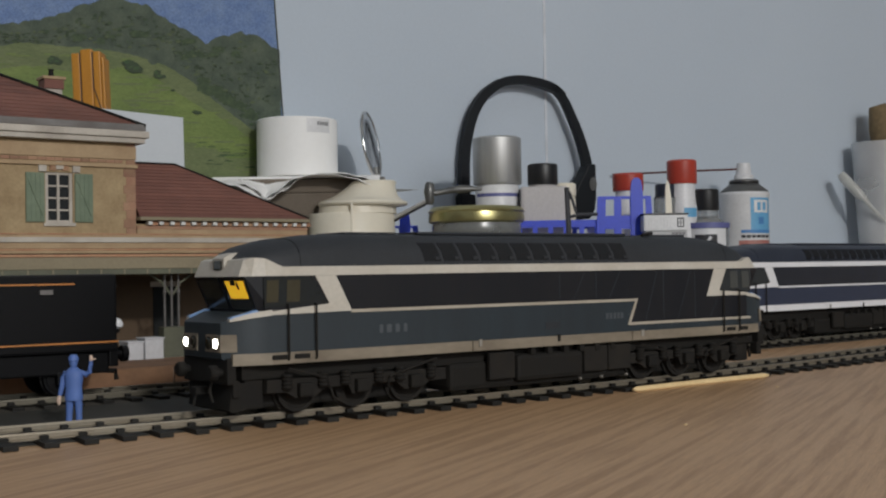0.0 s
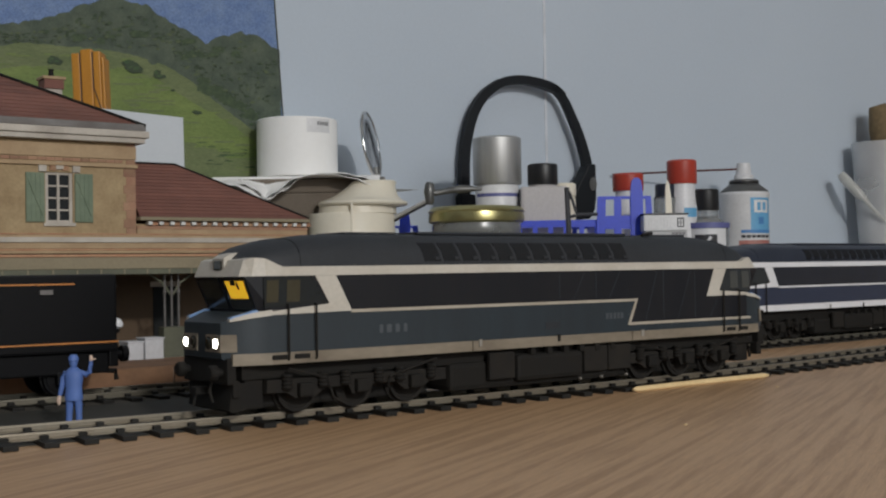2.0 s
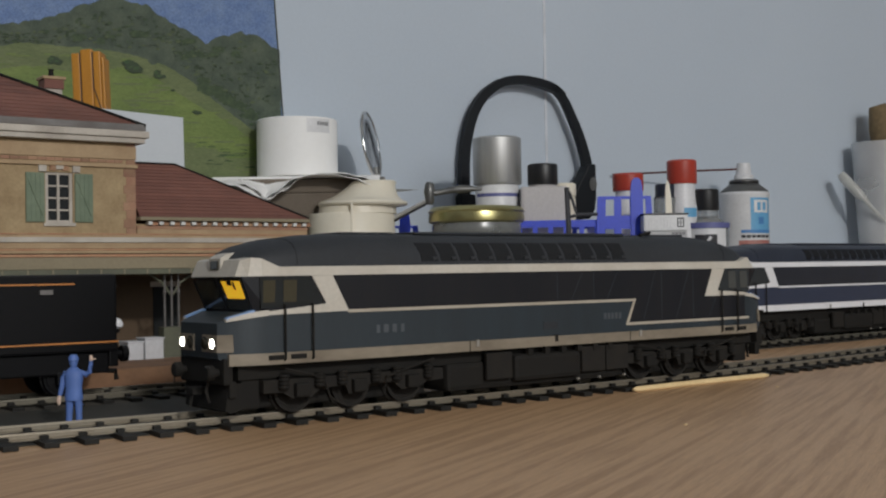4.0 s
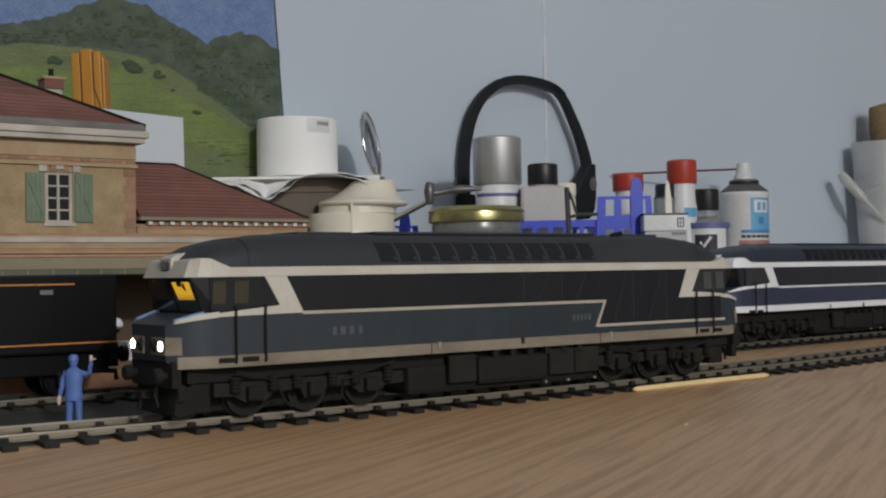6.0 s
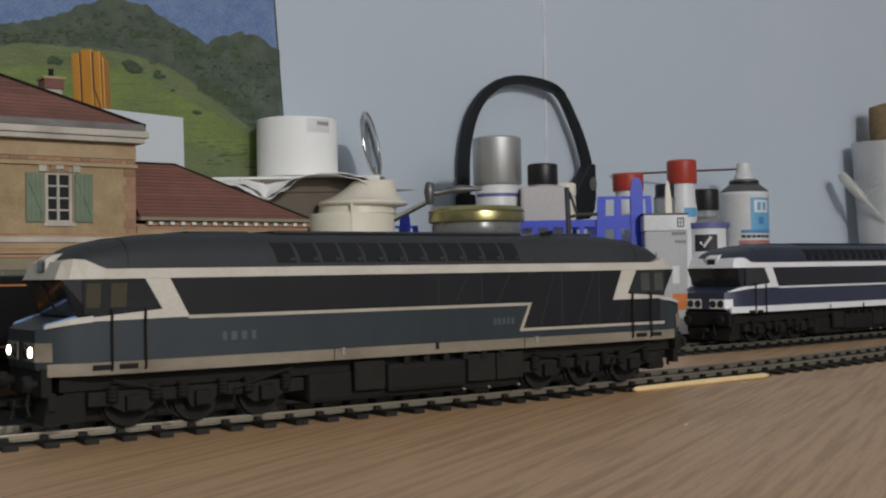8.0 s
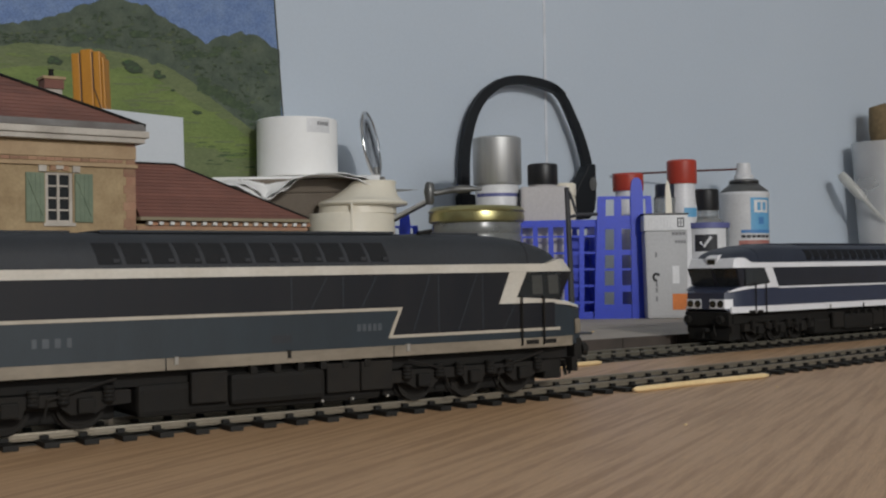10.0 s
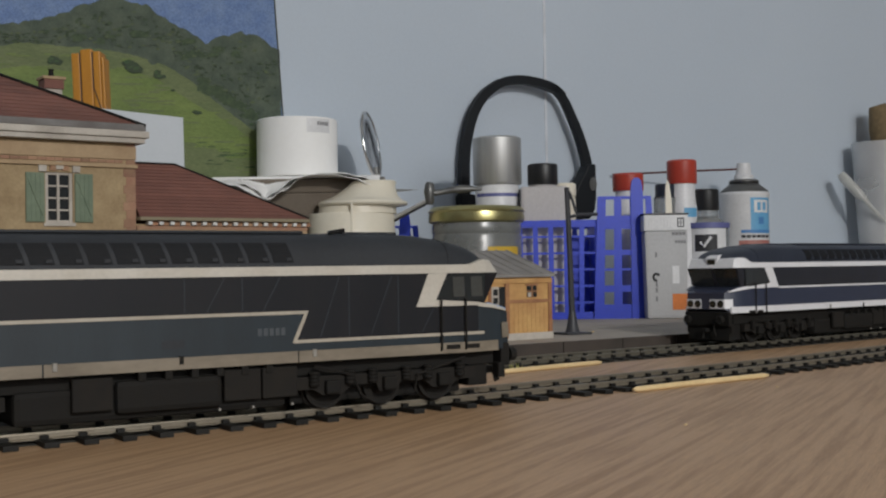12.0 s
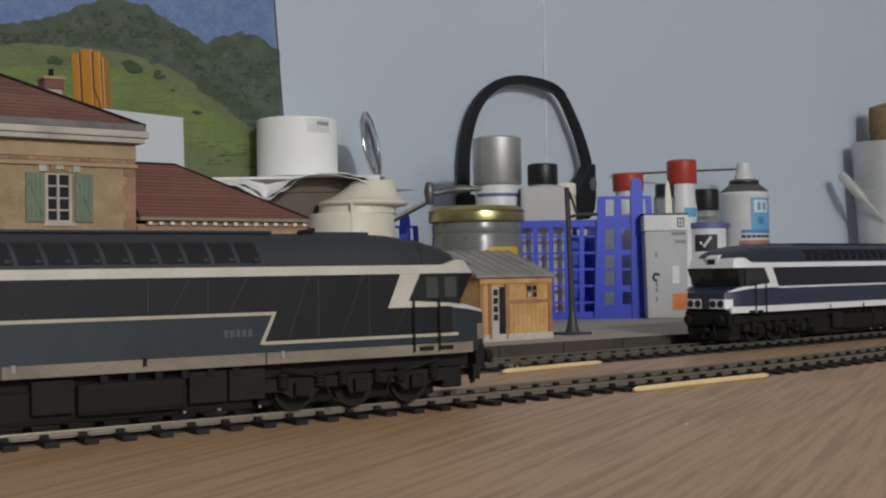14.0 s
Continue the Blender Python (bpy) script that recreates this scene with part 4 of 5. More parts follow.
def tuft():
    r = random.Random(9)
    b = BM()
    for i in range(9):
        x, y = r.uniform(-6, 6), r.uniform(-1, 1)
        tube(b, [(x, y, 0), (x + r.uniform(-0.5, 0.5), y, r.uniform(1.5, 3.2))], [0.3, 0.1], 5)
    o = part("grass_tuft", b, M_TUFT)
    o.matrix_basis = mpose(268, 90.5, 0.3, 0, 0, 10)
    tagged(o, "tiny yellow-green grass tuft beside the far track", "grass", kind="stuff")


M_TUFT = material("dry_grass", (0.36, 0.36, 0.12), 0.8)
tuft()


# ---- printed backdrop ----
M_P_SKY = material("print_far_mountain", (0.1162, 0.1886, 0.3772), 0.7, second=(0.1794, 0.2599, 0.4301), scale=90, fine=700, amount=0.9, grain=0.45, bump=0)
M_P_TREE = material("printed_treetops", (0.085, 0.115, 0.045), 0.6, second=(0.055, 0.075, 0.04), scale=160, fine=900, bump=0.0)
M_P_RIDGE = material("print_wooded_ridge", (0.0506, 0.0726, 0.0506), 0.7, second=(0.099, 0.1232, 0.0858), scale=75, fine=900, amount=0.9, grain=0.45, bump=0)
M_P_WOOD = material("print_near_wood", (0.060, 0.092, 0.040), 0.7, second=(0.028, 0.048, 0.026), scale=220, fine=900, amount=0.9, grain=0.45, bump=0)
M_P_MEADOW = material("print_meadow", (0.1728, 0.229, 0.06048), 0.7, second=(0.108, 0.1642, 0.04536), scale=34, fine=900, amount=0.9, grain=0.45, bump=0, stretch=(0.5, 1, 2))
M_P_FIELD = material("print_pale_field", (0.150, 0.180, 0.076), 0.7, second=(0.105, 0.142, 0.056), scale=45, fine=900, amount=0.9, grain=0.45, bump=0, stretch=(0.4, 1, 2))
M_P_HEDGE = material("print_hedge", (0.035, 0.075, 0.028), 0.7, second=(0.08, 0.13, 0.045), scale=220, fine=900, grain=0.45, bump=0)


M_P_BUSH = material("print_dark_bush", (0.030, 0.050, 0.024), 0.7, second=(0.05, 0.075, 0.035), scale=300, fine=900, grain=0.45, bump=0)
M_EDGESHADE = material("paper_edge_shade", (0.05, 0.06, 0.05), 0.8)


def backdrop():
    rnd = random.Random(4)

    def uv(u, v):
        return (143.1 + 0.4048 * u, 227.8 + 0.0412 * u - v * (0.376 + 0.0001 * u))
    B = thing("landscape_poster", "printed hill landscape poster hanging on the wall", "poster", mpose(0, 519.4, 0))
    paper = part("sheet", prism(BM(), [uv(-420, -120), uv(475, -120), uv(499, 230), uv(505, 420), uv(-420, 420)], -0.4, 0.2), M_P_SKY, B, "printed paper sheet with blue mountains")

    def layer(name, top, foot, mat, depth, rough):
        pts, n = [], 110
        for i in range(n + 1):
            u = -420 + (914 - 0) * i / n
            for (u0, v0), (u1, v1) in zip(top, top[1:]):
                if u0 <= u <= u1:
                    v = v0 + (v1 - v0) * (u - u0) / (u1 - u0)
                    break
            pts.append(uv(u, v + rnd.uniform(-rough, rough)))
        pts = [p for p in pts] + [uv(498, foot), uv(-420, foot)]
        return part(name, prism(BM(), pts, -0.4 - depth, -0.4), mat, paper)
    layer("ridge_print", [(-420, 90), (-120, 62), (0, 44), (60, 37), (100, 24), (140, 8), (190, -5), (240, 8), (270, 28), (310, 52), (352, 78), (385, 66), (420, 58), (450, 66), (500, 98)], 420, M_P_RIDGE, 0.06, 3.5)
    layer("field_print", [(-420, 150), (-60, 96), (30, 76), (110, 84), (180, 90), (240, 104), (290, 124), (330, 150), (380, 190), (430, 226), (500, 262)], 420, M_P_FIELD, 0.10, 1.2)
    layer("meadow_print", [(-420, 200), (-60, 132), (40, 118), (100, 128), (200, 122), (260, 140), (320, 180), (370, 206), (440, 250), (500, 290)], 420, M_P_MEADOW, 0.14, 1.2)
    layer("slope_print", [(-420, 320), (0, 240), (200, 220), (300, 250), (360, 262), (430, 285), (500, 300)], 420, M_P_FIELD, 0.17, 2)

    # dark strip: the sheet's thickness and edge shadow put into colour
    part("sheet_edge", prism(BM(), [uv(475, -120), uv(478, -120), uv(502, 230), uv(508, 420), uv(505, 420), uv(499, 230)], -0.5, 0.2), M_EDGESHADE, B, "dark strip painting the sheet's edge thickness and shadow")
    lift = [0.0]

    def clump(u, v, w, h, mat=M_P_HEDGE, name="bush_print"):
        pts = []
        for i in range(18):
            a = 2 * math.pi * i / 18
            k = rnd.uniform(0.75, 1.15)
            pts.append(uv(u + w * k * math.cos(a), v + h * k * math.sin(a)))
        lift[0] += 0.001
        part(name, prism(BM(), pts, -0.585 - lift[0], -0.5), mat, paper)
    for i in range(26):
        k = i / 25
        clump(345 + 95 * k + rnd.uniform(-6, 6), 150 + 58 * k + rnd.uniform(-7, 7), rnd.uniform(9, 16), rnd.uniform(4, 7), M_P_WOOD, "wood_print")
    for i in range(40):
        k = rnd.random()
        clump(326 + 130 * k, 256 + 18 * k + rnd.uniform(-6, 34), rnd.uniform(5, 13), rnd.uniform(0.7, 1.8), rnd.choice((M_P_HEDGE, M_P_WOOD, M_P_MEADOW)))
    for i in range(70):
        k = rnd.random()
        u, v = 210 + 240 * k + rnd.uniform(-20, 20), 128 + 118 * k + rnd.uniform(0, 70)
        clump(u, min(v, 330), rnd.uniform(8, 30), rnd.uniform(0.8, 2.4), rnd.choice((M_P_FIELD, M_P_MEADOW)), "field_print")
    for i in range(30):
        clump(rnd.uniform(-20, 225), rnd.uniform(96, 124), rnd.uniform(8, 20), rnd.uniform(0.8, 1.8), rnd.choice((M_P_FIELD, M_P_MEADOW)), "field_print")
    for i in range(30):
        k = rnd.random()
        clump(110 + 330 * k, 40 + 70 * k + rnd.uniform(-12, 40), rnd.uniform(8, 24), rnd.uniform(3, 8), rnd.choice((M_P_WOOD, M_P_RIDGE)), "wood_print")
    # treetops on the ridge, lighter towards the sun
    for i in range(420):
        u = rnd.uniform(-10, 485)
        top = 46 - 46 * math.exp(-((u - 190) / 75) ** 2) + 30 * math.exp(-((u - 352) / 30) ** 2) + max(0, u - 440) * 0.6 + max(0, u - 280) * 0.12
        foot = 84 + max(0, u - 180) * 0.28 + max(0, u - 290) * 0.34
        v = rnd.uniform(top + 12, foot - 6)
        clump(u, v, rnd.uniform(1.6, 5.5), rnd.uniform(0.9, 2.6), rnd.choice((M_P_TREE, M_P_RIDGE, M_P_WOOD, M_P_BUSH)), "treetop_print")
    for u, v, w, h in ((84, 108, 10, 7), (92, 112, 8, 5), (80, 112, 6, 4), (218, 122, 15, 10), (211, 114, 10, 8), (228, 125, 10, 7), (262, 133, 7, 9), (268, 138, 10, 4), (335, 202, 8, 3), (438, 222, 6, 3), (330, 200, 6, 2.4), (290, 162, 4, 2)):
        clump(u, v, w, h, M_P_BUSH)
        clump(u - w * 0.3, v - h * 0.3, w * 0.5, h * 0.4, M_P_HEDGE)


backdrop()

# ---- things at the back of the desk ----
M_PAPER = material("white_paper", (0.92, 0.915, 0.90), 0.7, second=(0.90, 0.89, 0.87), scale=20, fine=300, bump=0.03, grain=0.03)
M_IVORY = material("ivory_plastic", (0.80, 0.745, 0.62), 0.42, second=(0.76, 0.70, 0.575), scale=25, fine=300, bump=0.02, grain=0.05)
M_BOXCARD = material("brown_card", (0.17, 0.14, 0.11), 0.8, second=(0.13, 0.105, 0.08), scale=30)
M_CHROME = material("polished_chrome", (0.70, 0.70, 0.70), 0.13, 1.0, second=(0.5, 0.5, 0.5), scale=40, bump=0)
M_GOLD = material("gold_lid", (0.46, 0.41, 0.19), 0.3, 0.9, second=(0.36, 0.32, 0.15), scale=60, bump=0.03)
M_BRUSHED = material("brushed_aluminium", (0.56, 0.56, 0.55), 0.48, 0.8, second=(0.48, 0.48, 0.47), scale=40, fine=300, bump=0.05, stretch=(1, 1, 0.05))
M_STEEL = material("dull_steel", (0.17, 0.17, 0.165), 0.45, 0.7, scale=80)
M_BAND = material("black_headband", (0.007, 0.009, 0.012), 0.55, second=(0.010, 0.012, 0.015), scale=40, bump=0.04, gloss=0.25)
M_BLACKCAP = material("black_plastic_cap", (0.012, 0.012, 0.013), 0.4, scale=60)
M_REDCAP = material("red_plastic_cap", (0.44, 0.050, 0.028), 0.4, second=(0.34, 0.04, 0.024), scale=60)
M_BLUE = material("blue_basket_plastic", (0.030, 0.075, 0.76), 0.38, second=(0.024, 0.062, 0.64), scale=25, bump=0.03, through_light=0.3)
M_CLEAR = material("cloudy_glass", (0.62, 0.64, 0.64), 0.22, scale=30, bump=0.0, through_light=0.75)
M_SQUARE = material("greyish_pink_plastic", (0.50, 0.475, 0.475), 0.5, second=(0.44, 0.42, 0.42), scale=30)
M_VIOLET = material("violet_blue_label", (0.13, 0.14, 0.34), 0.5, scale=60)
M_NAVYCAP = material("navy_black_cap", (0.014, 0.02, 0.035), 0.4, scale=60)
M_WHITEPL = material("white_plastic", (0.76, 0.76, 0.77), 0.4, scale=30, bump=0.03)
M_LABELBLUE = material("label_blue", (0.08, 0.25, 0.55), 0.5, scale=60)
M_LABELSKY = material("label_sky_blue", (0.15, 0.42, 0.68), 0.5, scale=60)
M_LABELORANGE = material("label_orange", (0.72, 0.20, 0.03), 0.5, scale=60)
M_LABELYELLOW = material("label_yellow", (0.65, 0.42, 0.04), 0.5, scale=60)
M_LABELRED = material("label_red", (0.40, 0.10, 0.08), 0.5, second=(0.5, 0.42, 0.36), scale=120)
M_INK = material("printed_ink", (0.03, 0.03, 0.035), 0.6)
M_GREYINK = material("grey_ink", (0.22, 0.22, 0.23), 0.6)
M_YELLOW = material("ochre_yellow_block", (0.50, 0.22, 0.022), 0.5, second=(0.40, 0.165, 0.015), scale=40)
M_BRISTLE = material("brown_bristle", (0.20, 0.14, 0.07), 0.8, second=(0.10, 0.075, 0.04), scale=200, fine=1500)
M_CARDGREY = material("pale_blue_card", (0.62, 0.66, 0.70), 0.7, second=(0.59, 0.63, 0.67), scale=15, bump=0.03, grain=0.04)


def at_desk(x, y, rz=0):
    return mpose(x, y, PLAT_Z, 0, 0, rz)


TOWARD = -30.1  # things that face the camera


def card():
    b = prism(BM(), [(-34, 0), (32, 0), (30, 126), (-34, 133.5)], -0.7, 0.7)
    o = part("card_sheet", b, M_CARDGREY)
    o.matrix_basis = at_desk(186.5, 364, -24)
    tagged(o, "pale grey card standing behind the station", "card")
    Y = thing("yellow_block", "ochre yellow ribbed block standing behind a card", "block", at_desk(178.5, 393, TOWARD) @ pose(0, 0, 0, 0, -2.2, 0))
    for x0, x1, top in ((-10.2, -5.2, 167), (-4.9, 2.0, 169), (2.2, 6.9, 167.5), (7.1, 8.8, 164)):
        part("slab", box(BM(), x0, x1, -6, 6, 0, top, 0.9), M_YELLOW, Y)
    for x, x2 in ((-5.0, -5.0), (2.3, 6.0)):
        g = BM()
        tube(g, [(x, -6.1, 167), (x, -6.1, 146), (x2, -6.1, 134)], 0.35, 6)
        part("groove_wire", g, M_INK, Y)


card()


def roll_and_papers():
    bx = thing("cardboard_box", "dark brown cardboard box under loose papers", "box", at_desk(340, 480, TOWARD))
    part("box_body", box(BM(), -40, 56, -22, 22, 0, 92, 1.0), M_BOXCARD, bx)
    part("box_lid", box(BM(), -41, 57, -23, 23, 92, 102, 1.0), M_BOXCARD, bx)
    lip = [(-58, 93), (-51, 95.5), (-42, 98), (-33, 98), (-25, 94), (-16, 86.5), (-6, 92.5), (8, 102), (20, 104.5), (34, 104.5), (48, 101.5), (60, 97)]

    def sheet(dx, drop, reach):
        rows = []
        for i in range(41):
            x = -58 + 118 * i / 40
            z = lip[-1][1]
            for (a, c), (b, d) in zip(lip, lip[1:]):
                if a <= x <= b:
                    k = (x - a) / (b - a)
                    z = c + (d - c) * k * k * (3 - 2 * k)
            top = 103.6 - drop
            rows.append([(x + dx, reach, z - drop), (x + dx, reach * 0.6, (z * 0.55 + top * 0.45) - drop * 0.4), (x + dx, -20, top + 0.4), (x + dx, 18, top + 0.6), (x + dx, 18, top + 0.2), (x + dx, -20, top), (x + dx, reach * 0.6, (z * 0.55 + top * 0.45) - drop * 0.4 - 0.4), (x + dx, reach, z - drop - 0.4)])
        o = part("paper_sheet", loft(BM(), rows), M_PAPER, smooth=True)
        o.matrix_basis = at_desk(340, 480, TOWARD)
        tagged(o, "white paper sheet curling over the box", "paper", group="curled papers")
    sheet(0, 0.0, -40)
    sheet(-5, 1.2, -44)
    R = thing("paper_roll", "white paper roll standing on curled sheets", "roll", mpose(343.4, 488.5, 110.4))
    part("roll_body", lathe(BM(), [(28, 0), (29.3, 0.6), (29.3, 41.6), (28.6, 42.4), (11, 42.4), (10.5, 41), (10.5, 5), (0, 5)], n=64), M_PAPER, R, smooth=True)

    def wrap(name, a0, a1, z0, z1, r, m, parent):
        rows = []
        for k in range(9):
            a = radians(a0 + (a1 - a0) * k / 8)
            rows.append([(r * math.cos(a), r * math.sin(a), z0), (r * math.cos(a), r * math.sin(a), z1), ((r - 0.3) * math.cos(a), (r - 0.3) * math.sin(a), z1), ((r - 0.3) * math.cos(a), (r - 0.3) * math.sin(a), z0)])
        return part(name, loft(BM(), rows), m, parent)
    s = wrap("sticker", -100, -62, 31, 41, 29.45, M_WHITEPL, R)
    for k in range(5):
        wrap("label_bar", -84 + k * 4.0, -81.2 + k * 4.0, 36.2, 38.8, 29.6, M_GREYINK, s)


roll_and_papers()


def ivory_pot():
    P = thing("ivory_pot", "ivory plastic pot with a broad rim and stepped lid", "pot", at_desk(361.7, 436.5))
    part("pot_body", lathe(BM(), [(29, 0), (30, 2), (30, 75), (29.2, 76.2), (27, 76.4)], n=64), M_IVORY, P, smooth=True)
    part("neck", lathe(BM(), [(27.5, 76), (26.5, 83)], 3.4, -2, 0, n=64), M_IVORY, P, smooth=True)
    cone = lathe(BM(), [(26, 81), (30.7, 81.8), (31.5, 83), (30.9, 84.4), (27, 85.6), (22.6, 88.4), (19.2, 92), (16.6, 95.6), (15.6, 98.2), (14.6, 99), (0, 99)], 6.6, -3.8, 0, n=64)
    for v in cone.verts:
        lean = max(v.co.z - 84.6, 0) / 14.4
        v.co.x, v.co.y = v.co.x + 7.2 * lean, v.co.y - 4.2 * lean
    part("rim", cone, M_IVORY, P, "broad rim with a lopsided spout", smooth=True)
    part("seam", box(BM(), -0.8, 0.8, -30.8, -29.6, 2, 84, 0.3), M_IVORY, P, at=mpose(0, 0, 0, 0, 0, TOWARD + 4))
    C = thing("oval_mirror", "small chrome-rimmed oval mirror standing on the pot", "mirror", mpose(386, 452, 107, 0, 0, TOWARD))
    up, along = Vector((-0.165, 0, 0.986)), Vector((0.33, 0.944, 0)).normalized()
    across = up.cross(along).normalized()
    turn = Matrix((up, along, across)).transposed().to_4x4()
    disc = lathe(BM(), [(0, -0.9), (20, -0.9), (23.5, -0.5), (23.5, 0.5), (20, 0.5), (10, -0.1), (0, -0.3)], n=48)
    bmesh.ops.scale(disc, vec=(1, 0.60, 1), verts=disc.verts)
    part("mirror", disc, M_CHROME, C, "polished oval mirror seen from its edge", smooth=True, at=mpose(-0.8, 0, 26) @ turn)
    rim = tube(BM(), [(24 * math.cos(2 * math.pi * i / 36), 14.4 * math.sin(2 * math.pi * i / 36), 0) for i in range(37)], 1.25, 10)
    part("mirror_rim", rim, M_CHROME, C, smooth=True, at=mpose(-0.8, 0, 26) @ turn)
    part("stem", tube(BM(), [(3.4, -1, 0), (2.6, -1, 10)], 2.4, 10), M_STEEL, C, smooth=True)
    part("jaw", box(BM(), -3, 9, -4, 4, -1, 3.0, 0.8), M_STEEL, C)


ivory_pot()


M_JAR = material("cloudy_jar_glass", (0.322, 0.329, 0.315), 0.25, second=(0.231, 0.238, 0.231), scale=70, bump=0.0, through_light=0.45)


M_CONTENTS = material("grey_scraps", (0.18, 0.18, 0.174), 0.7, second=(0.276, 0.27, 0.258), scale=90, fine=500, grain=0.3)


def jar():
    J = thing("glass_jar", "clear glass jar with a gold screw lid and yellow label", "jar", at_desk(426.4, 376))
    part("glass", lathe(BM(), [(27, 0), (30, 3), (30.6, 10), (30.6, 58), (30.0, 60), (30.6, 61.5), (30.6, 65), (30, 67), (30, 70), (28.6, 70), (29, 60), (29, 5), (0, 3)], n=56), M_JAR, J, smooth=True)
    part("lid", lathe(BM(), [(31, 67.5), (32.6, 68.5), (32.9, 71), (32.4, 74.5), (33.2, 75.5), (31.5, 77.8), (29, 78.6), (27, 77.8), (0, 77.6)], n=64), M_GOLD, J, "shiny gold screw lid", smooth=True)
    part("contents", lathe(BM(), [(0, 4), (28.2, 5), (28.4, 62), (0, 64)], n=40), M_CONTENTS, J, smooth=True)
    lb = BM()
    rows = []
    for i in range(9):
        a = radians(-105 + i * 6)
        rows.append([(31.0 * math.cos(a), 31.0 * math.sin(a), 40), (31.0 * math.cos(a), 31.0 * math.sin(a), 51), (30.4 * math.cos(a), 30.4 * math.sin(a), 51), (30.4 * math.cos(a), 30.4 * math.sin(a), 40)])
    lab = part("label_patch", loft(lb, rows), M_LABELYELLOW, J, "yellow paper label", at=mpose(0, 0, 0, 0, 0, -3))
    part("label_bar", box(BM(), 3, 12, -31.6, -30.8, 43, 44.6), M_INK, lab, at=mpose(0, 0, 0, 0, 0, -14))
    T = thing("pin_vice", "steel hand tool with a bright rod lying on the jar lid", "tool", mpose(405, 368, 87, 0, 0, TOWARD))
    # white rod and black tube paint a polished rod's highlight and dark edge
    part("rod", tube(BM(), [(-44, 38, -9), (-19, 0, 1.4)], 1.6, 10), M_WHITEPL, T, "rod coloured white for its polished highlight")
    part("rod_back", tube(BM(), [(-44, 37, -11), (-19, -0.6, -0.6)], 0.8, 8), M_BLACKCAP, T)
    part("chuck", lathe(BM(), [(2.0, -7.5), (3.0, -6), (3.2, -2), (3.8, 0), (3.4, 3), (3.0, 6), (1.8, 7.5), (0, 7.8)], -17, 0, 6.4, 18), M_STEEL, T, smooth=True)
    part("shaft", tube(BM(), [(-15, 0, 6.4), (-9, 0.5, 7.2), (-2, 1, 8.4), (3, 1, 9.0), (10, 2, 9.2), (18, 3, 9.0)], [2.2, 1.9, 2.2, 3.0, 2.2, 1.0], 10), M_STEEL, T, smooth=True)
    part("blade", prism(BM(), [(-42, 12.8), (-25, 12.0), (-42, 10.6)], 44.0, 44.8), M_STEEL, T, "thin pointed blade")


jar()


def headset():
    H = thing("headphones", "black headphones with a thin arched headband", "headphones", mpose(547.2, 506, -3.8, 0, 0, -3) @ Matrix.Diagonal((1.28, 1, 1.138, 1)))
    ctrl = [(-39, 80), (-39.3, 112), (-38, 130), (-33, 151), (-24.5, 166), (-11, 176.5), (4, 179.0), (20, 177.0), (31, 173.0), (37, 169.5)]
    ctrl2 = [(26, 176.0), (36, 168), (42, 155), (49, 138), (54, 120), (55.5, 104), (55, 96)]

    def band(pts, w, w1=None):
        rows = []
        fine = []
        for (a, b), (c, d) in zip(pts, pts[1:]):
            for k in range(4):
                fine.append((a + (c - a) * k / 4, b + (d - b) * k / 4))
        fine.append(pts[-1])
        for _ in range(3):
            fine = [fine[0]] + [((p[0] + 2 * q[0] + r[0]) / 4, (p[1] + 2 * q[1] + r[1]) / 4) for p, q, r in zip(fine, fine[1:], fine[2:])] + [fine[-1]]
        n = len(fine)
        for i, (x, z) in enumerate(fine):
            a, b = fine[max(i - 1, 0)], fine[min(i + 1, n - 1)]
            d = Vector((b[0] - a[0], b[1] - a[1])).normalized()
            t = (w + ((w1 or w) - w) * i / (n - 1)) * (1 if w1 or i < n - 6 else (n - i) / 7 + 0.12) / 2
            nx, nz = -d.y * t, d.x * t
            rows.append([(x + nx, -3.5, z + nz), (x + nx, 3.5, z + nz), (x - nx, 3.5, z - nz), (x - nx, -3.5, z - nz)])
        return loft(BM(), rows)
    part("headband", band(ctrl, 6.2), M_BAND, H, smooth=True)
    part("headband_arm", band(ctrl2, 4.0, 6.6), M_BAND, H, smooth=True)
    part("earpiece", box(BM(), -43, -32.5, -6, 7, 8.8, 94, 2.0), M_BAND, H, "black earpiece half hidden by the jar")
    e = BM()
    loft(e, [[(x, y, z) for x, y, z in ((c - w, -7, h), (c - w, 7, h), (c + w, 7, h), (c + w, -7, h))] for c, w, h in (((47, 6, 77), (48.5, 8.5, 84), (49.5, 8.8, 94), (51.5, 6.8, 104), (54, 4.2, 112), (55, 3.2, 118)))])
    ear = part("earpiece", e, M_BAND, H, "black tapered earpiece")
    bmesh_mod = ear.modifiers.new("round", "BEVEL")
    bmesh_mod.width, bmesh_mod.segments = 0.0012, 2
    part("pivot", lathe(BM(), [(3.4, -8.0), (3.0, -7.2)], n=20), M_STEEL, H, at=mpose(55, 0, 103, -90, 0, 0) @ Matrix.Diagonal((0.85, 1.5, 1, 1)))


headset()


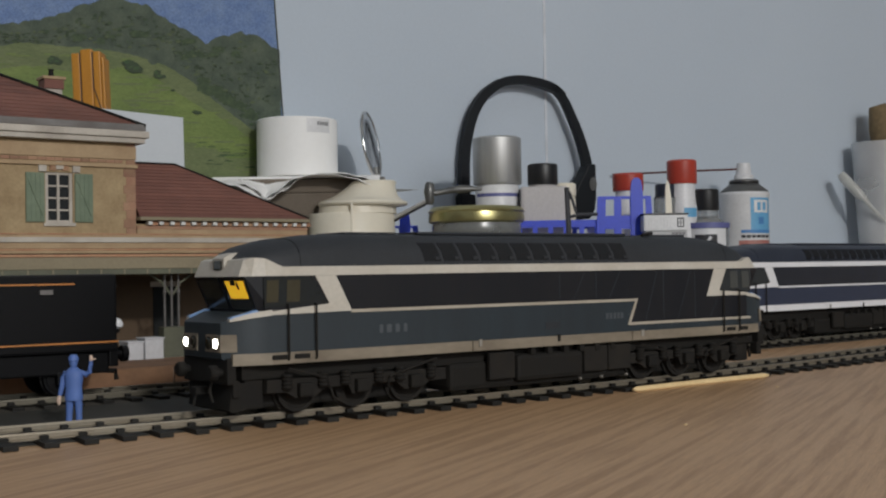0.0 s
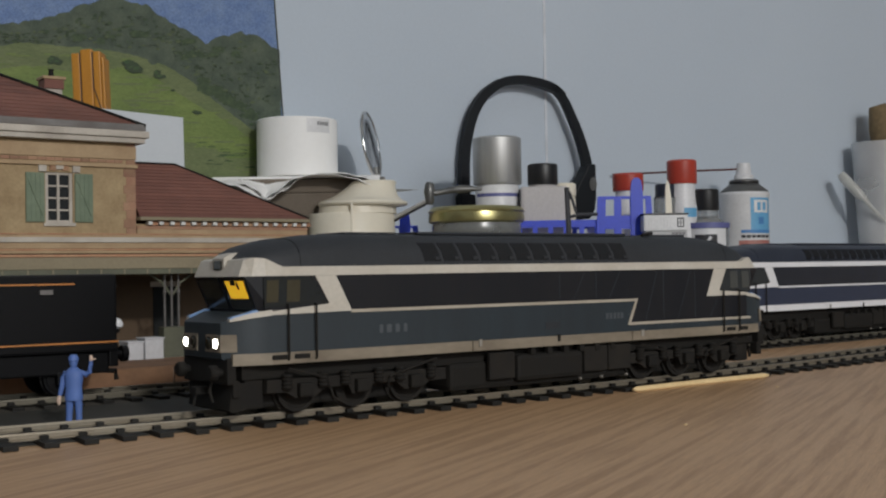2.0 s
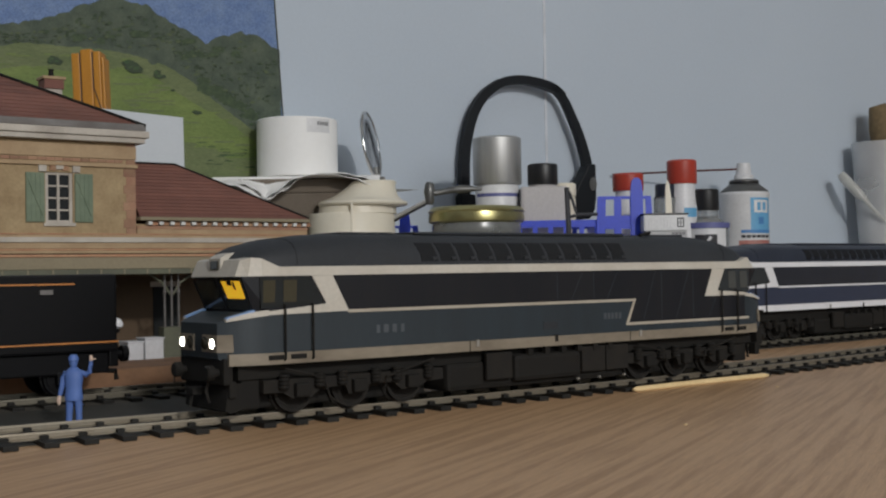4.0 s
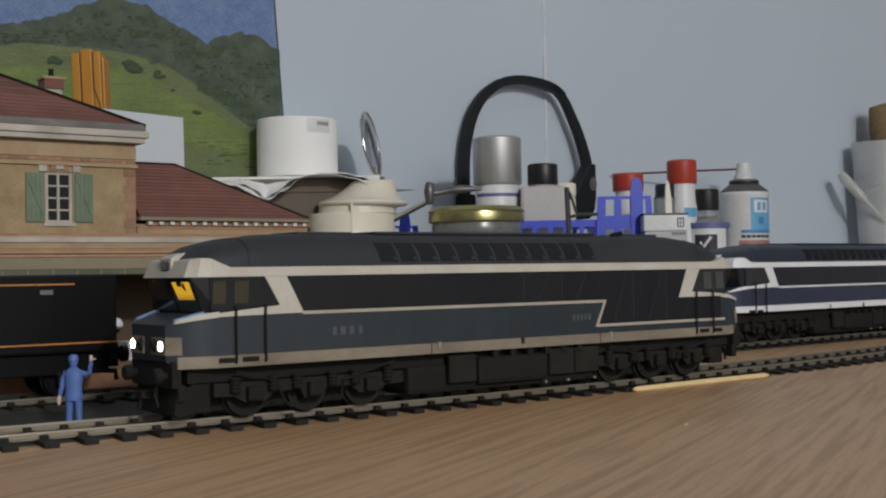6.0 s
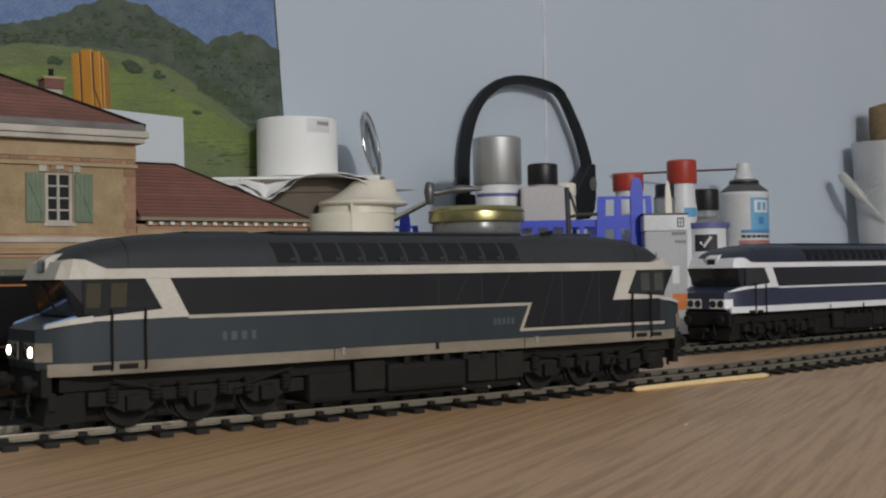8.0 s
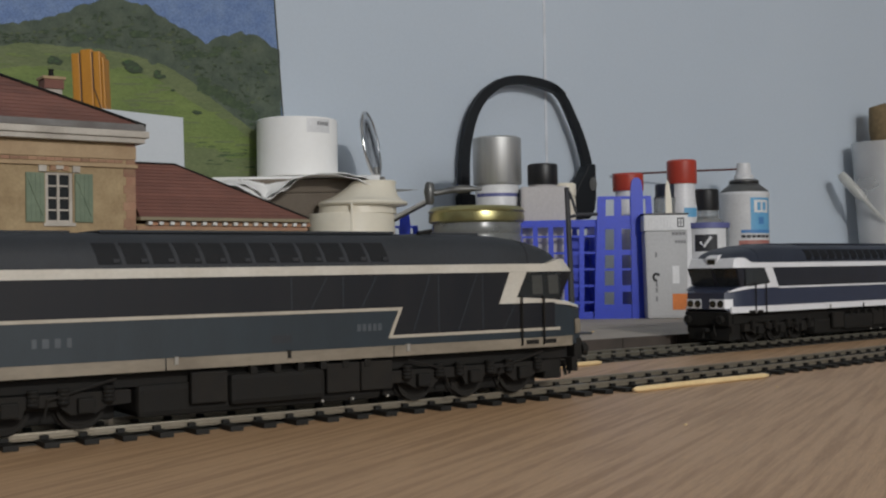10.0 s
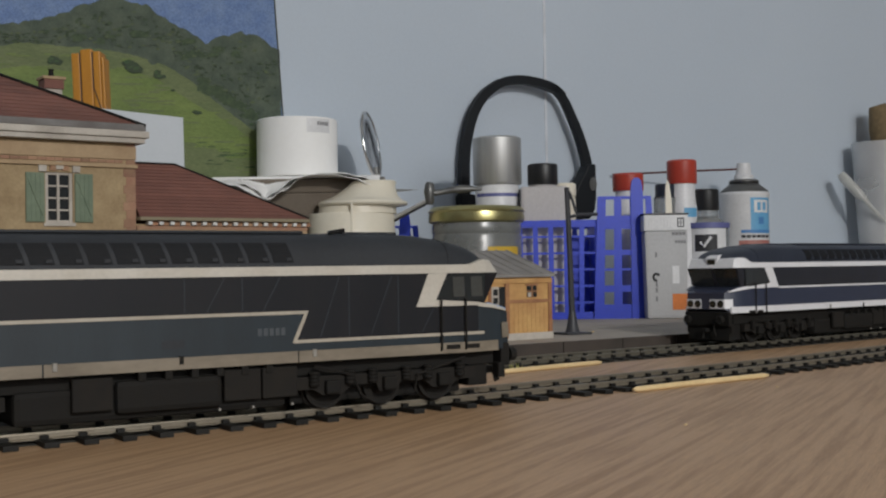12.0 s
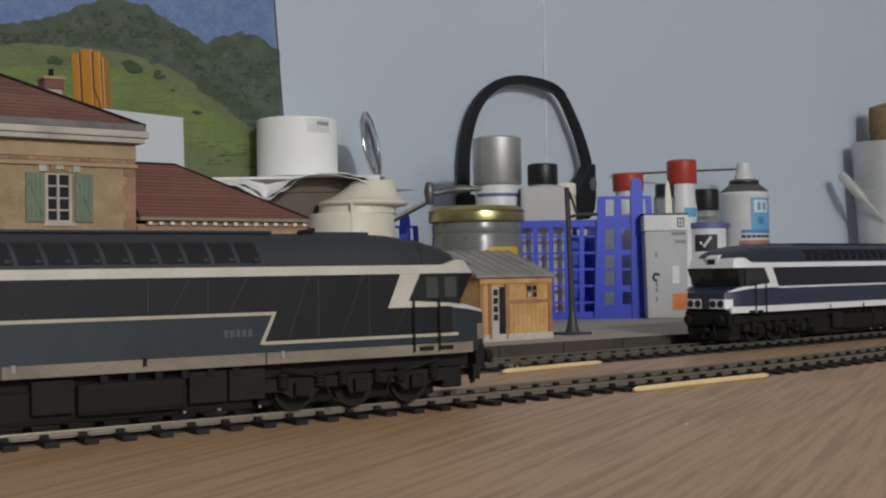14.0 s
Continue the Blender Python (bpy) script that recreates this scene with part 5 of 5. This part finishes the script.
def bottle(name, label, x, y, r, h, neck, cap_r, cap_z, cap_h, body_m, cap_m, extra=()):
    B = thing(name, label, "bottle", at_desk(x, y, TOWARD))
    part("bottle_body", lathe(BM(), [(r * 0.93, 0), (r, 1.5), (r, h - 3), (r * 0.92, h), (neck, h + (cap_z - h) * 0.6), (neck, cap_z + 1)], n=44), body_m, B, smooth=True)
    b = lathe(BM(), [(cap_r * 0.97, cap_z), (cap_r, cap_z + 0.8), (cap_r, cap_z + cap_h - 1.2), (cap_r * 0.9, cap_z + cap_h), (0, cap_z + cap_h)], n=44)
    cap = part("cap", b, cap_m, B, smooth=True)
    for e_no, (x0, x1, z0, z1, m) in enumerate(extra):
        n = max(3, int((x1 - x0) / 2))
        rows = []
        for i in range(n + 1):
            u = x0 + (x1 - x0) * i / n
            v = -math.sqrt(max(r * r - u * u, 0.01))
            k = 1 + (0.25 + 0.25 * e_no) / r
            rows.append([(u * k, v * k, z0), (u * k, v * k, z1), (u * 0.97, v * 0.97, z1), (u * 0.97, v * 0.97, z0)])
        part("label_patch", loft(BM(), rows), m, B)
    return B


bottle("aerosol_cylinder", "white bottle with a tall brushed silver cap", 471, 418, 16.2, 97, 15.5, 17.8, 98.0, 34.5, M_WHITEPL, M_BRUSHED, ((-15, 15, 88.6, 91, M_VIOLET),))
SQ = thing("plastic_bottle", "pale grey square plastic bottle with a black screw cap", "bottle", at_desk(496, 396, TOWARD))
part("bottle_body", box(BM(), -16.8, 16.8, -12, 12, 0, 95, 2.2), M_SQUARE, SQ)
part("bottle_neck", lathe(BM(), [(10, 94), (10, 98)], n=36), M_SQUARE, SQ)
part("cap", lathe(BM(), [(10.6, 96.5), (11, 97.4), (11, 110), (10.6, 111.4), (9.4, 112), (0, 112)], n=44), M_BLACKCAP, SQ, smooth=True)
bottle("cream_tub", "cream plastic tub behind the other bottles", 545, 436, 8, 92, 7.5, 8.4, 92, 10, M_IVORY, M_IVORY)
bottle("red_capped_bottle", "white bottle with a red cap standing in the basket", 561, 379, 10, 86, 9.5, 11.4, 92.5, 13, M_WHITEPL, M_REDCAP)
bottle("tall_red_capped_bottle", "white bottle with a tall red cap and blue label", 609, 374, 11.5, 84, 10, 11.2, 98.5, 18.0, M_WHITEPL, M_REDCAP, ((-1, 9, 73, 80, M_LABELSKY),))
bottle("paint_jar", "small jar with a black cap behind the white box", 597, 379, 10, 70, 9, 7.8, 87.5, 11, M_CLEAR, M_NAVYCAP)
cb = bottle("cement_bottle", "clear bottle with a black cap and white label", 624.3, 365.3, 17, 66, 9.5, 10.0, 78, 16.0, M_CLEAR, M_BLACKCAP, ((-16.4, 12, 30, 64, M_WHITEPL), (-11, 4.5, 47, 59.5, M_INK), (-16.4, 16, 64.5, 68.5, M_VIOLET)))
chk = BM()
tube(chk, [(-8.2, -16.2, 54), (-5.6, -17.2, 50.6), (-0.2, -17.9, 57.8)], 1.2, 6)
part("tick_mark", chk, M_WHITEPL, cb)


M_STRAW = material("dark_red_straw", (0.10, 0.03, 0.025), 0.5)


def spray_can():
    C = thing("spray_can", "white spray can with a blue printed label", "spray can", at_desk(758, 461, TOWARD))
    part("can_body", lathe(BM(), [(19.5, 0), (21, 1.2), (21.2, 96), (21.8, 97), (21.8, 99.5), (20.5, 101)], n=48), M_WHITEPL, C, smooth=True)
    part("shoulder", lathe(BM(), [(21.5, 98.5), (20.5, 102), (14, 107), (12.6, 108), (12.8, 111), (11, 112)], n=48), M_STEEL, C, "grey metal shoulder", smooth=True)
    part("collar", lathe(BM(), [(13, 108), (13.2, 109.8), (12, 110.4)], n=40), M_BLACKCAP, C)
    part("nozzle", lathe(BM(), [(8.6, 110), (8.6, 115), (6.6, 117.5), (6.2, 124), (5.4, 126.6), (0, 127)], n=32), M_WHITEPL, C, "white spray nozzle", smooth=True)

    def patch(x0, x1, z0, z1, m, k=1.008):
        rows = []
        for i in range(9):
            u = x0 + (x1 - x0) * i / 8
            v = -math.sqrt(21.2 ** 2 - u * u)
            rows.append([(u * k, v * k, z0), (u * k, v * k, z1), (u * 0.98, v * 0.98, z1), (u * 0.98, v * 0.98, z0)])
        return part("label_patch", loft(BM(), rows), m, C)
    patch(0, 18.5, 64, 95, M_LABELSKY)
    patch(3, 16.5, 82, 93, M_WHITEPL, 1.014)
    patch(6, 9, 84, 91, M_LABELSKY, 1.02)
    patch(11, 14, 84, 91, M_LABELSKY, 1.02)
    patch(7, 12, 72, 78, M_LABELBLUE, 1.016)
    patch(-8, 18.5, 64.5, 67, M_LABELBLUE, 1.018)
    patch(-10, 19, 40, 58, M_LABELRED)
    for k in range(6):
        patch(-8 + k * 4.4, -4.6 + k * 4.4, 60.2, 62.6, M_INK, 1.02)
    s = BM()
    tube(s, [(-4, 0, 121.5), (-40, -2, 120.5), (-117, -6, 118)], 0.9, 8)
    part("straw", s, M_STRAW, C, "thin dark red spray straw")


spray_can()


def basket():
    B = thing("plastic_basket", "blue slotted plastic basket holding bottles", "basket", at_desk(530, 376, TOWARD))

    def slotted(x0, x1, y, z1, cols, rows_, lean, bar=2.6):
        def put(x, z):
            return x + lean * (z / z1) * (x - (x0 + x1) / 2) / (x1 - x0)
        xs = [x0 + (x1 - x0) * i / cols for i in range(cols + 1)]
        for x in xs:
            part("upright_slat", loft(BM(), [[(put(x - bar / 2, z), y, z), (put(x + bar / 2, z), y, z), (put(x + bar / 2, z), y + 1.4, z), (put(x - bar / 2, z), y + 1.4, z)] for z in (0, z1)]), M_BLUE, B)
        for j in range(rows_ + 1):
            z = z1 * j / rows_
            h = 5.0 if j in (0, rows_) else 1.5
            z0 = min(max(z - h / 2, 0), z1 - h)
            part("cross_slat", loft(BM(), [[(put(x, z0), y + 0.1, z0), (put(x, z0 + h), y + 0.1, z0 + h), (put(x, z0 + h), y + 1.3, z0 + h), (put(x, z0), y + 1.3, z0)] for x in (x0, x1)]), M_BLUE, B)
    slotted(-57, -5, -24, 70, 5, 6, 3, 3.4)
    slotted(-57, -5, 20, 70, 5, 6, 3, 3.4)

    def tall_wall(y):
        """The tapered high wall: broad uprights with openings between them."""
        def put(x, z):
            return x + (16 - x) * 0.16 * z / 86
        for x0, x1 in ((-7, 0), (7, 13), (20, 26), (33, 38)):
            part("upright_slat", loft(BM(), [[(put(x0, z), y, z), (put(x1, z), y, z), (put(x1, z), y + 1.4, z), (put(x0, z), y + 1.4, z)] for z in (0, 86)]), M_BLUE, B)
        for z0, z1 in ((0, 10), (18.7, 23.4), (33.8, 35.4), (44.6, 48.5), (63, 72.5), (84, 86.2)):
            part("cross_slat", loft(BM(), [[(put(x, z0), y + 0.1, z0), (put(x, z1), y + 0.1, z1), (put(x, z1), y + 1.3, z1), (put(x, z0), y + 1.3, z0)] for x in (-6.9, 37.9)]), M_BLUE, B)
    tall_wall(-26)
    t = BM()
    loft(t, [[(x, y, z) for x, y in ((19.5 + k, -27), (29 - k, -27), (29 - k, -24), (19.5 + k, -24))] for k, z in ((0, 0), (0.4, 86), (0.8, 93), (1.6, 97), (3.4, 99))])
    part("corner_post", t, M_BLUE, B)
    part("divider", box(BM(), -55, -6, 4, 5, 2, 57, 0.3), M_BLUE, B)
    for y0, y1 in ((-24, 21),):
        for x in (-58, -5.5):
            part("end_wall", box(BM(), x, x + 1.4, y0, y1, 0, 70, 0.3), M_BLUE, B)
    part("base", box(BM(), -57, 37, -24, 20, 0, 2, 0.4), M_BLUE, B)
    # second basket further left
    C = copy_thing(B, at_desk(391, 458, TOWARD) @ Matrix.Diagonal((0.9, 0.7, 0.79, 1)))
    tagged(C, "blue slotted plastic basket behind the glass jar", "basket", group="blue baskets")
    tagged(B, group="blue baskets")


basket()


M_CARTON = material("grey_white_carton", (0.4704, 0.4704, 0.476), 0.55, second=(0.4144, 0.4144, 0.4256), scale=30)


def white_box():
    B = thing("white_carton", "white carton with a ridged top and orange mark", "carton", at_desk(549.1, 325.4, TOWARD) @ Matrix.Diagonal((0.863, 0.6, 1.012, 1)))
    body = part("carton_body", box(BM(), -17.5, 17.5, -10, 12, 0, 60, 2.2), M_CARTON, B)
    for v in body.data.vertices:
        v.co.x *= 0.91 + 1.5 * v.co.z
    part("carton_top", box(BM(), -17.9, 17.9, -10.4, 12.4, 60, 71, 1.2), M_WHITEPL, B)
    part("lid_rim", box(BM(), -18.3, 18.3, -10.8, 12.8, 71, 72.2, 0.4), M_BLACKCAP, B)
    for i in range(9):
        part("ridge", box(BM(), -16.6 + i * 2.5, -15.4 + i * 2.5, -11.0, -10, 61.5, 70, 0.3), M_WHITEPL, B)
    m = part("maker_mark", box(BM(), 9, 14.5, -10.75, -10.2, 62.5, 69), M_INK, B)
    for dx in (0.9, 3.1):
        for dz in (0.8, 3.5):
            part("mark_field", box(BM(), 9 + dx, 10.5 + dx, -10.95, -10.6, 62.5 + dz, 64.7 + dz), M_WHITEPL, m)
    for z, a, c in ((57, 4.5, 16), (51.5, 7, 16)):
        for k in range(4):
            x = a + (c - a) * k / 4
            part("text_bar", box(BM(), x, x + (c - a) / 4 - 0.5, -10.3, -9.8, z, z + 2.0), M_GREYINK, B)
    ring = BM()
    pts = [(2.3 * math.cos(radians(a)) - 8.5, -10.15, 28.5 + 2.3 * math.sin(radians(a))) for a in range(20, 300, 20)]
    tube(ring, pts, 1.0, 6)
    part("recycling_ring", ring, M_INK, B)
    for z in (42, 18, 12, 22):
        part("text_bar", box(BM(), -9.2, -7.6, -10.25, -9.8, z, z + 3.4), M_GREYINK, B)
    part("white_field", box(BM(), 4.5, 10, -10.25, -9.8, 24, 36), M_WHITEPL, B)
    part("orange_field", box(BM(), 4.2, 16, -10.25, -9.8, 6, 17), M_LABELORANGE, B)
    P = thing("wooden_stick", "pale wooden stick standing behind the carton", "stick", at_desk(564, 333.7, TOWARD))
    part("shaft", prism(BM(), [(-2.4, 0), (2.4, 0), (2.2, 84), (1.2, 95), (0, 98), (-1.6, 92), (-2.2, 80)], -0.8, 0.8), M_IVORY, P, at=pose(0, 0, 0, 0, -2, 0))


white_box()


M_PIPETTE = material("cloudy_plastic", (0.80, 0.80, 0.76), 0.2, scale=40, bump=0.0, through_light=0.5)


M_CLOUD = material("cloudy_tumbler", (0.92, 0.93, 0.94), 0.25, scale=20, bump=0.0, through_light=0.62, grain=0.03)


def brush_glass():
    G = thing("brush_glass", "cloudy drinking glass holding brushes and a pipette", "glass", at_desk(968, 487, TOWARD) @ Matrix.Diagonal((1.05, 1.05, 1.04, 1)))
    part("glass", lathe(BM(), [(17, 0), (18, 2), (26, 150), (24.6, 150), (16.6, 4), (0, 3)], n=48), M_CLOUD, G, smooth=True)
    b = BM()
    tube(b, [(2, 0, 8), (5, 2, 110), (5, 2, 140)], [2.5, 3.2, 4.5], 10)
    part("brush_shaft", b, M_IVORY, G)
    h = BM()
    tube(h, [(4, 2, 128), (7, 2, 142), (5, 2, 165), (-1, 2, 186)], [6, 13, 14, 8], 16)
    part("bristles", h, M_BRISTLE, G, "brown bristle head", smooth=True)
    p = BM()
    tube(p, [(-6, -26, 74), (-22, -26, 91), (-25, -26, 95), (-28.5, -24, 99), (-41, -18, 116), (-43.5, -17, 119.5)], [1.3, 1.9, 2.6, 4.7, 4.7, 3.4], 14)
    part("pipette", p, M_PIPETTE, G, "clear plastic pipette", smooth=True)


brush_glass()


def crumb(x, y, z, r):
    b = lathe(BM(), [(0, 0), (r, 0.15 * r), (r * 0.8, 0.7 * r), (0, 0.8 * r)], n=9)
    o = part("crumb", b, M_STRIP)
    o.matrix_basis = mpose(x, y, z)
    tagged(o, "tiny white crumb lying on the surface", "crumb", group="crumbs")


crumb(209.8, -75.5, 0, 0.5)
crumb(402, 216, PLAT_Z, 0.9)
crumb(300, -20, 0, 0.5)


# ---- what moves ----
def motions():
    rows = [(0.0, 0.0), (3.3, 0.0), (4.0, -1.0), (4.5, -2.95), (5.0, -5.9), (5.5, -9.93), (6.0, -14.98), (6.5, -21.0), (7.0, -28.65), (7.5, -37.32), (8.0, -47.36), (8.2, -51.58),
            (8.8, -65.5), (9.4, -80.7), (10.0, -95.5), (10.5, -106.15), (11.0, -114.34), (11.5, -120.76), (12.0, -125.77), (12.5, -129.76), (13.0, -132.87), (13.5, -134.65), (14.0, -135.35)]
    slopes = []
    for i, (t, d) in enumerate(rows):
        a, b = rows[max(i - 1, 0)], rows[min(i + 1, len(rows) - 1)]
        slopes.append(0.0 if t <= 3.3 else (b[1] - a[1]) / (b[0] - a[0]))

    def travel(t):
        for i in range(len(rows) - 1):
            (t0, d0), (t1, d1) = rows[i], rows[i + 1]
            if t <= t1:
                h = t1 - t0
                k = (t - t0) / h
                return d0 * (2 * k ** 3 - 3 * k * k + 1) + slopes[i] * h * (k ** 3 - 2 * k * k + k) + d1 * (3 * k * k - 2 * k ** 3) + slopes[i + 1] * h * (k ** 3 - k * k)
        return rows[-1][1]
    times = [0.0, 3.3] + [3.5 + 0.25 * i for i in range(43)]
    keyed = []
    for t in times:
        x, y, a = near_line(214.7 + travel(t))
        keyed.append((t, mpose(x, y, 0, 0, 0, a)))
    walk(RUNNER, keyed)
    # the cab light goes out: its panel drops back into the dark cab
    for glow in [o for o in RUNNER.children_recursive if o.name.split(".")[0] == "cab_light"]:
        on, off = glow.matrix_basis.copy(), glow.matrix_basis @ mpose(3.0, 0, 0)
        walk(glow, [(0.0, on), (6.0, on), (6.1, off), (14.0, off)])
    # the wheels roll with it
    for wheel in [o for o in RUNNER.children_recursive if o.name.split(".")[0] == "wheel"]:
        rest = wheel.matrix_basis.copy()
        side = 1 if rest.translation.y > 0 else -1
        walk(wheel, [(t, rest @ pose(0, 0, 0, 0, 0, side * math.degrees(travel(t) / 6.3))) for t in times])


motions()
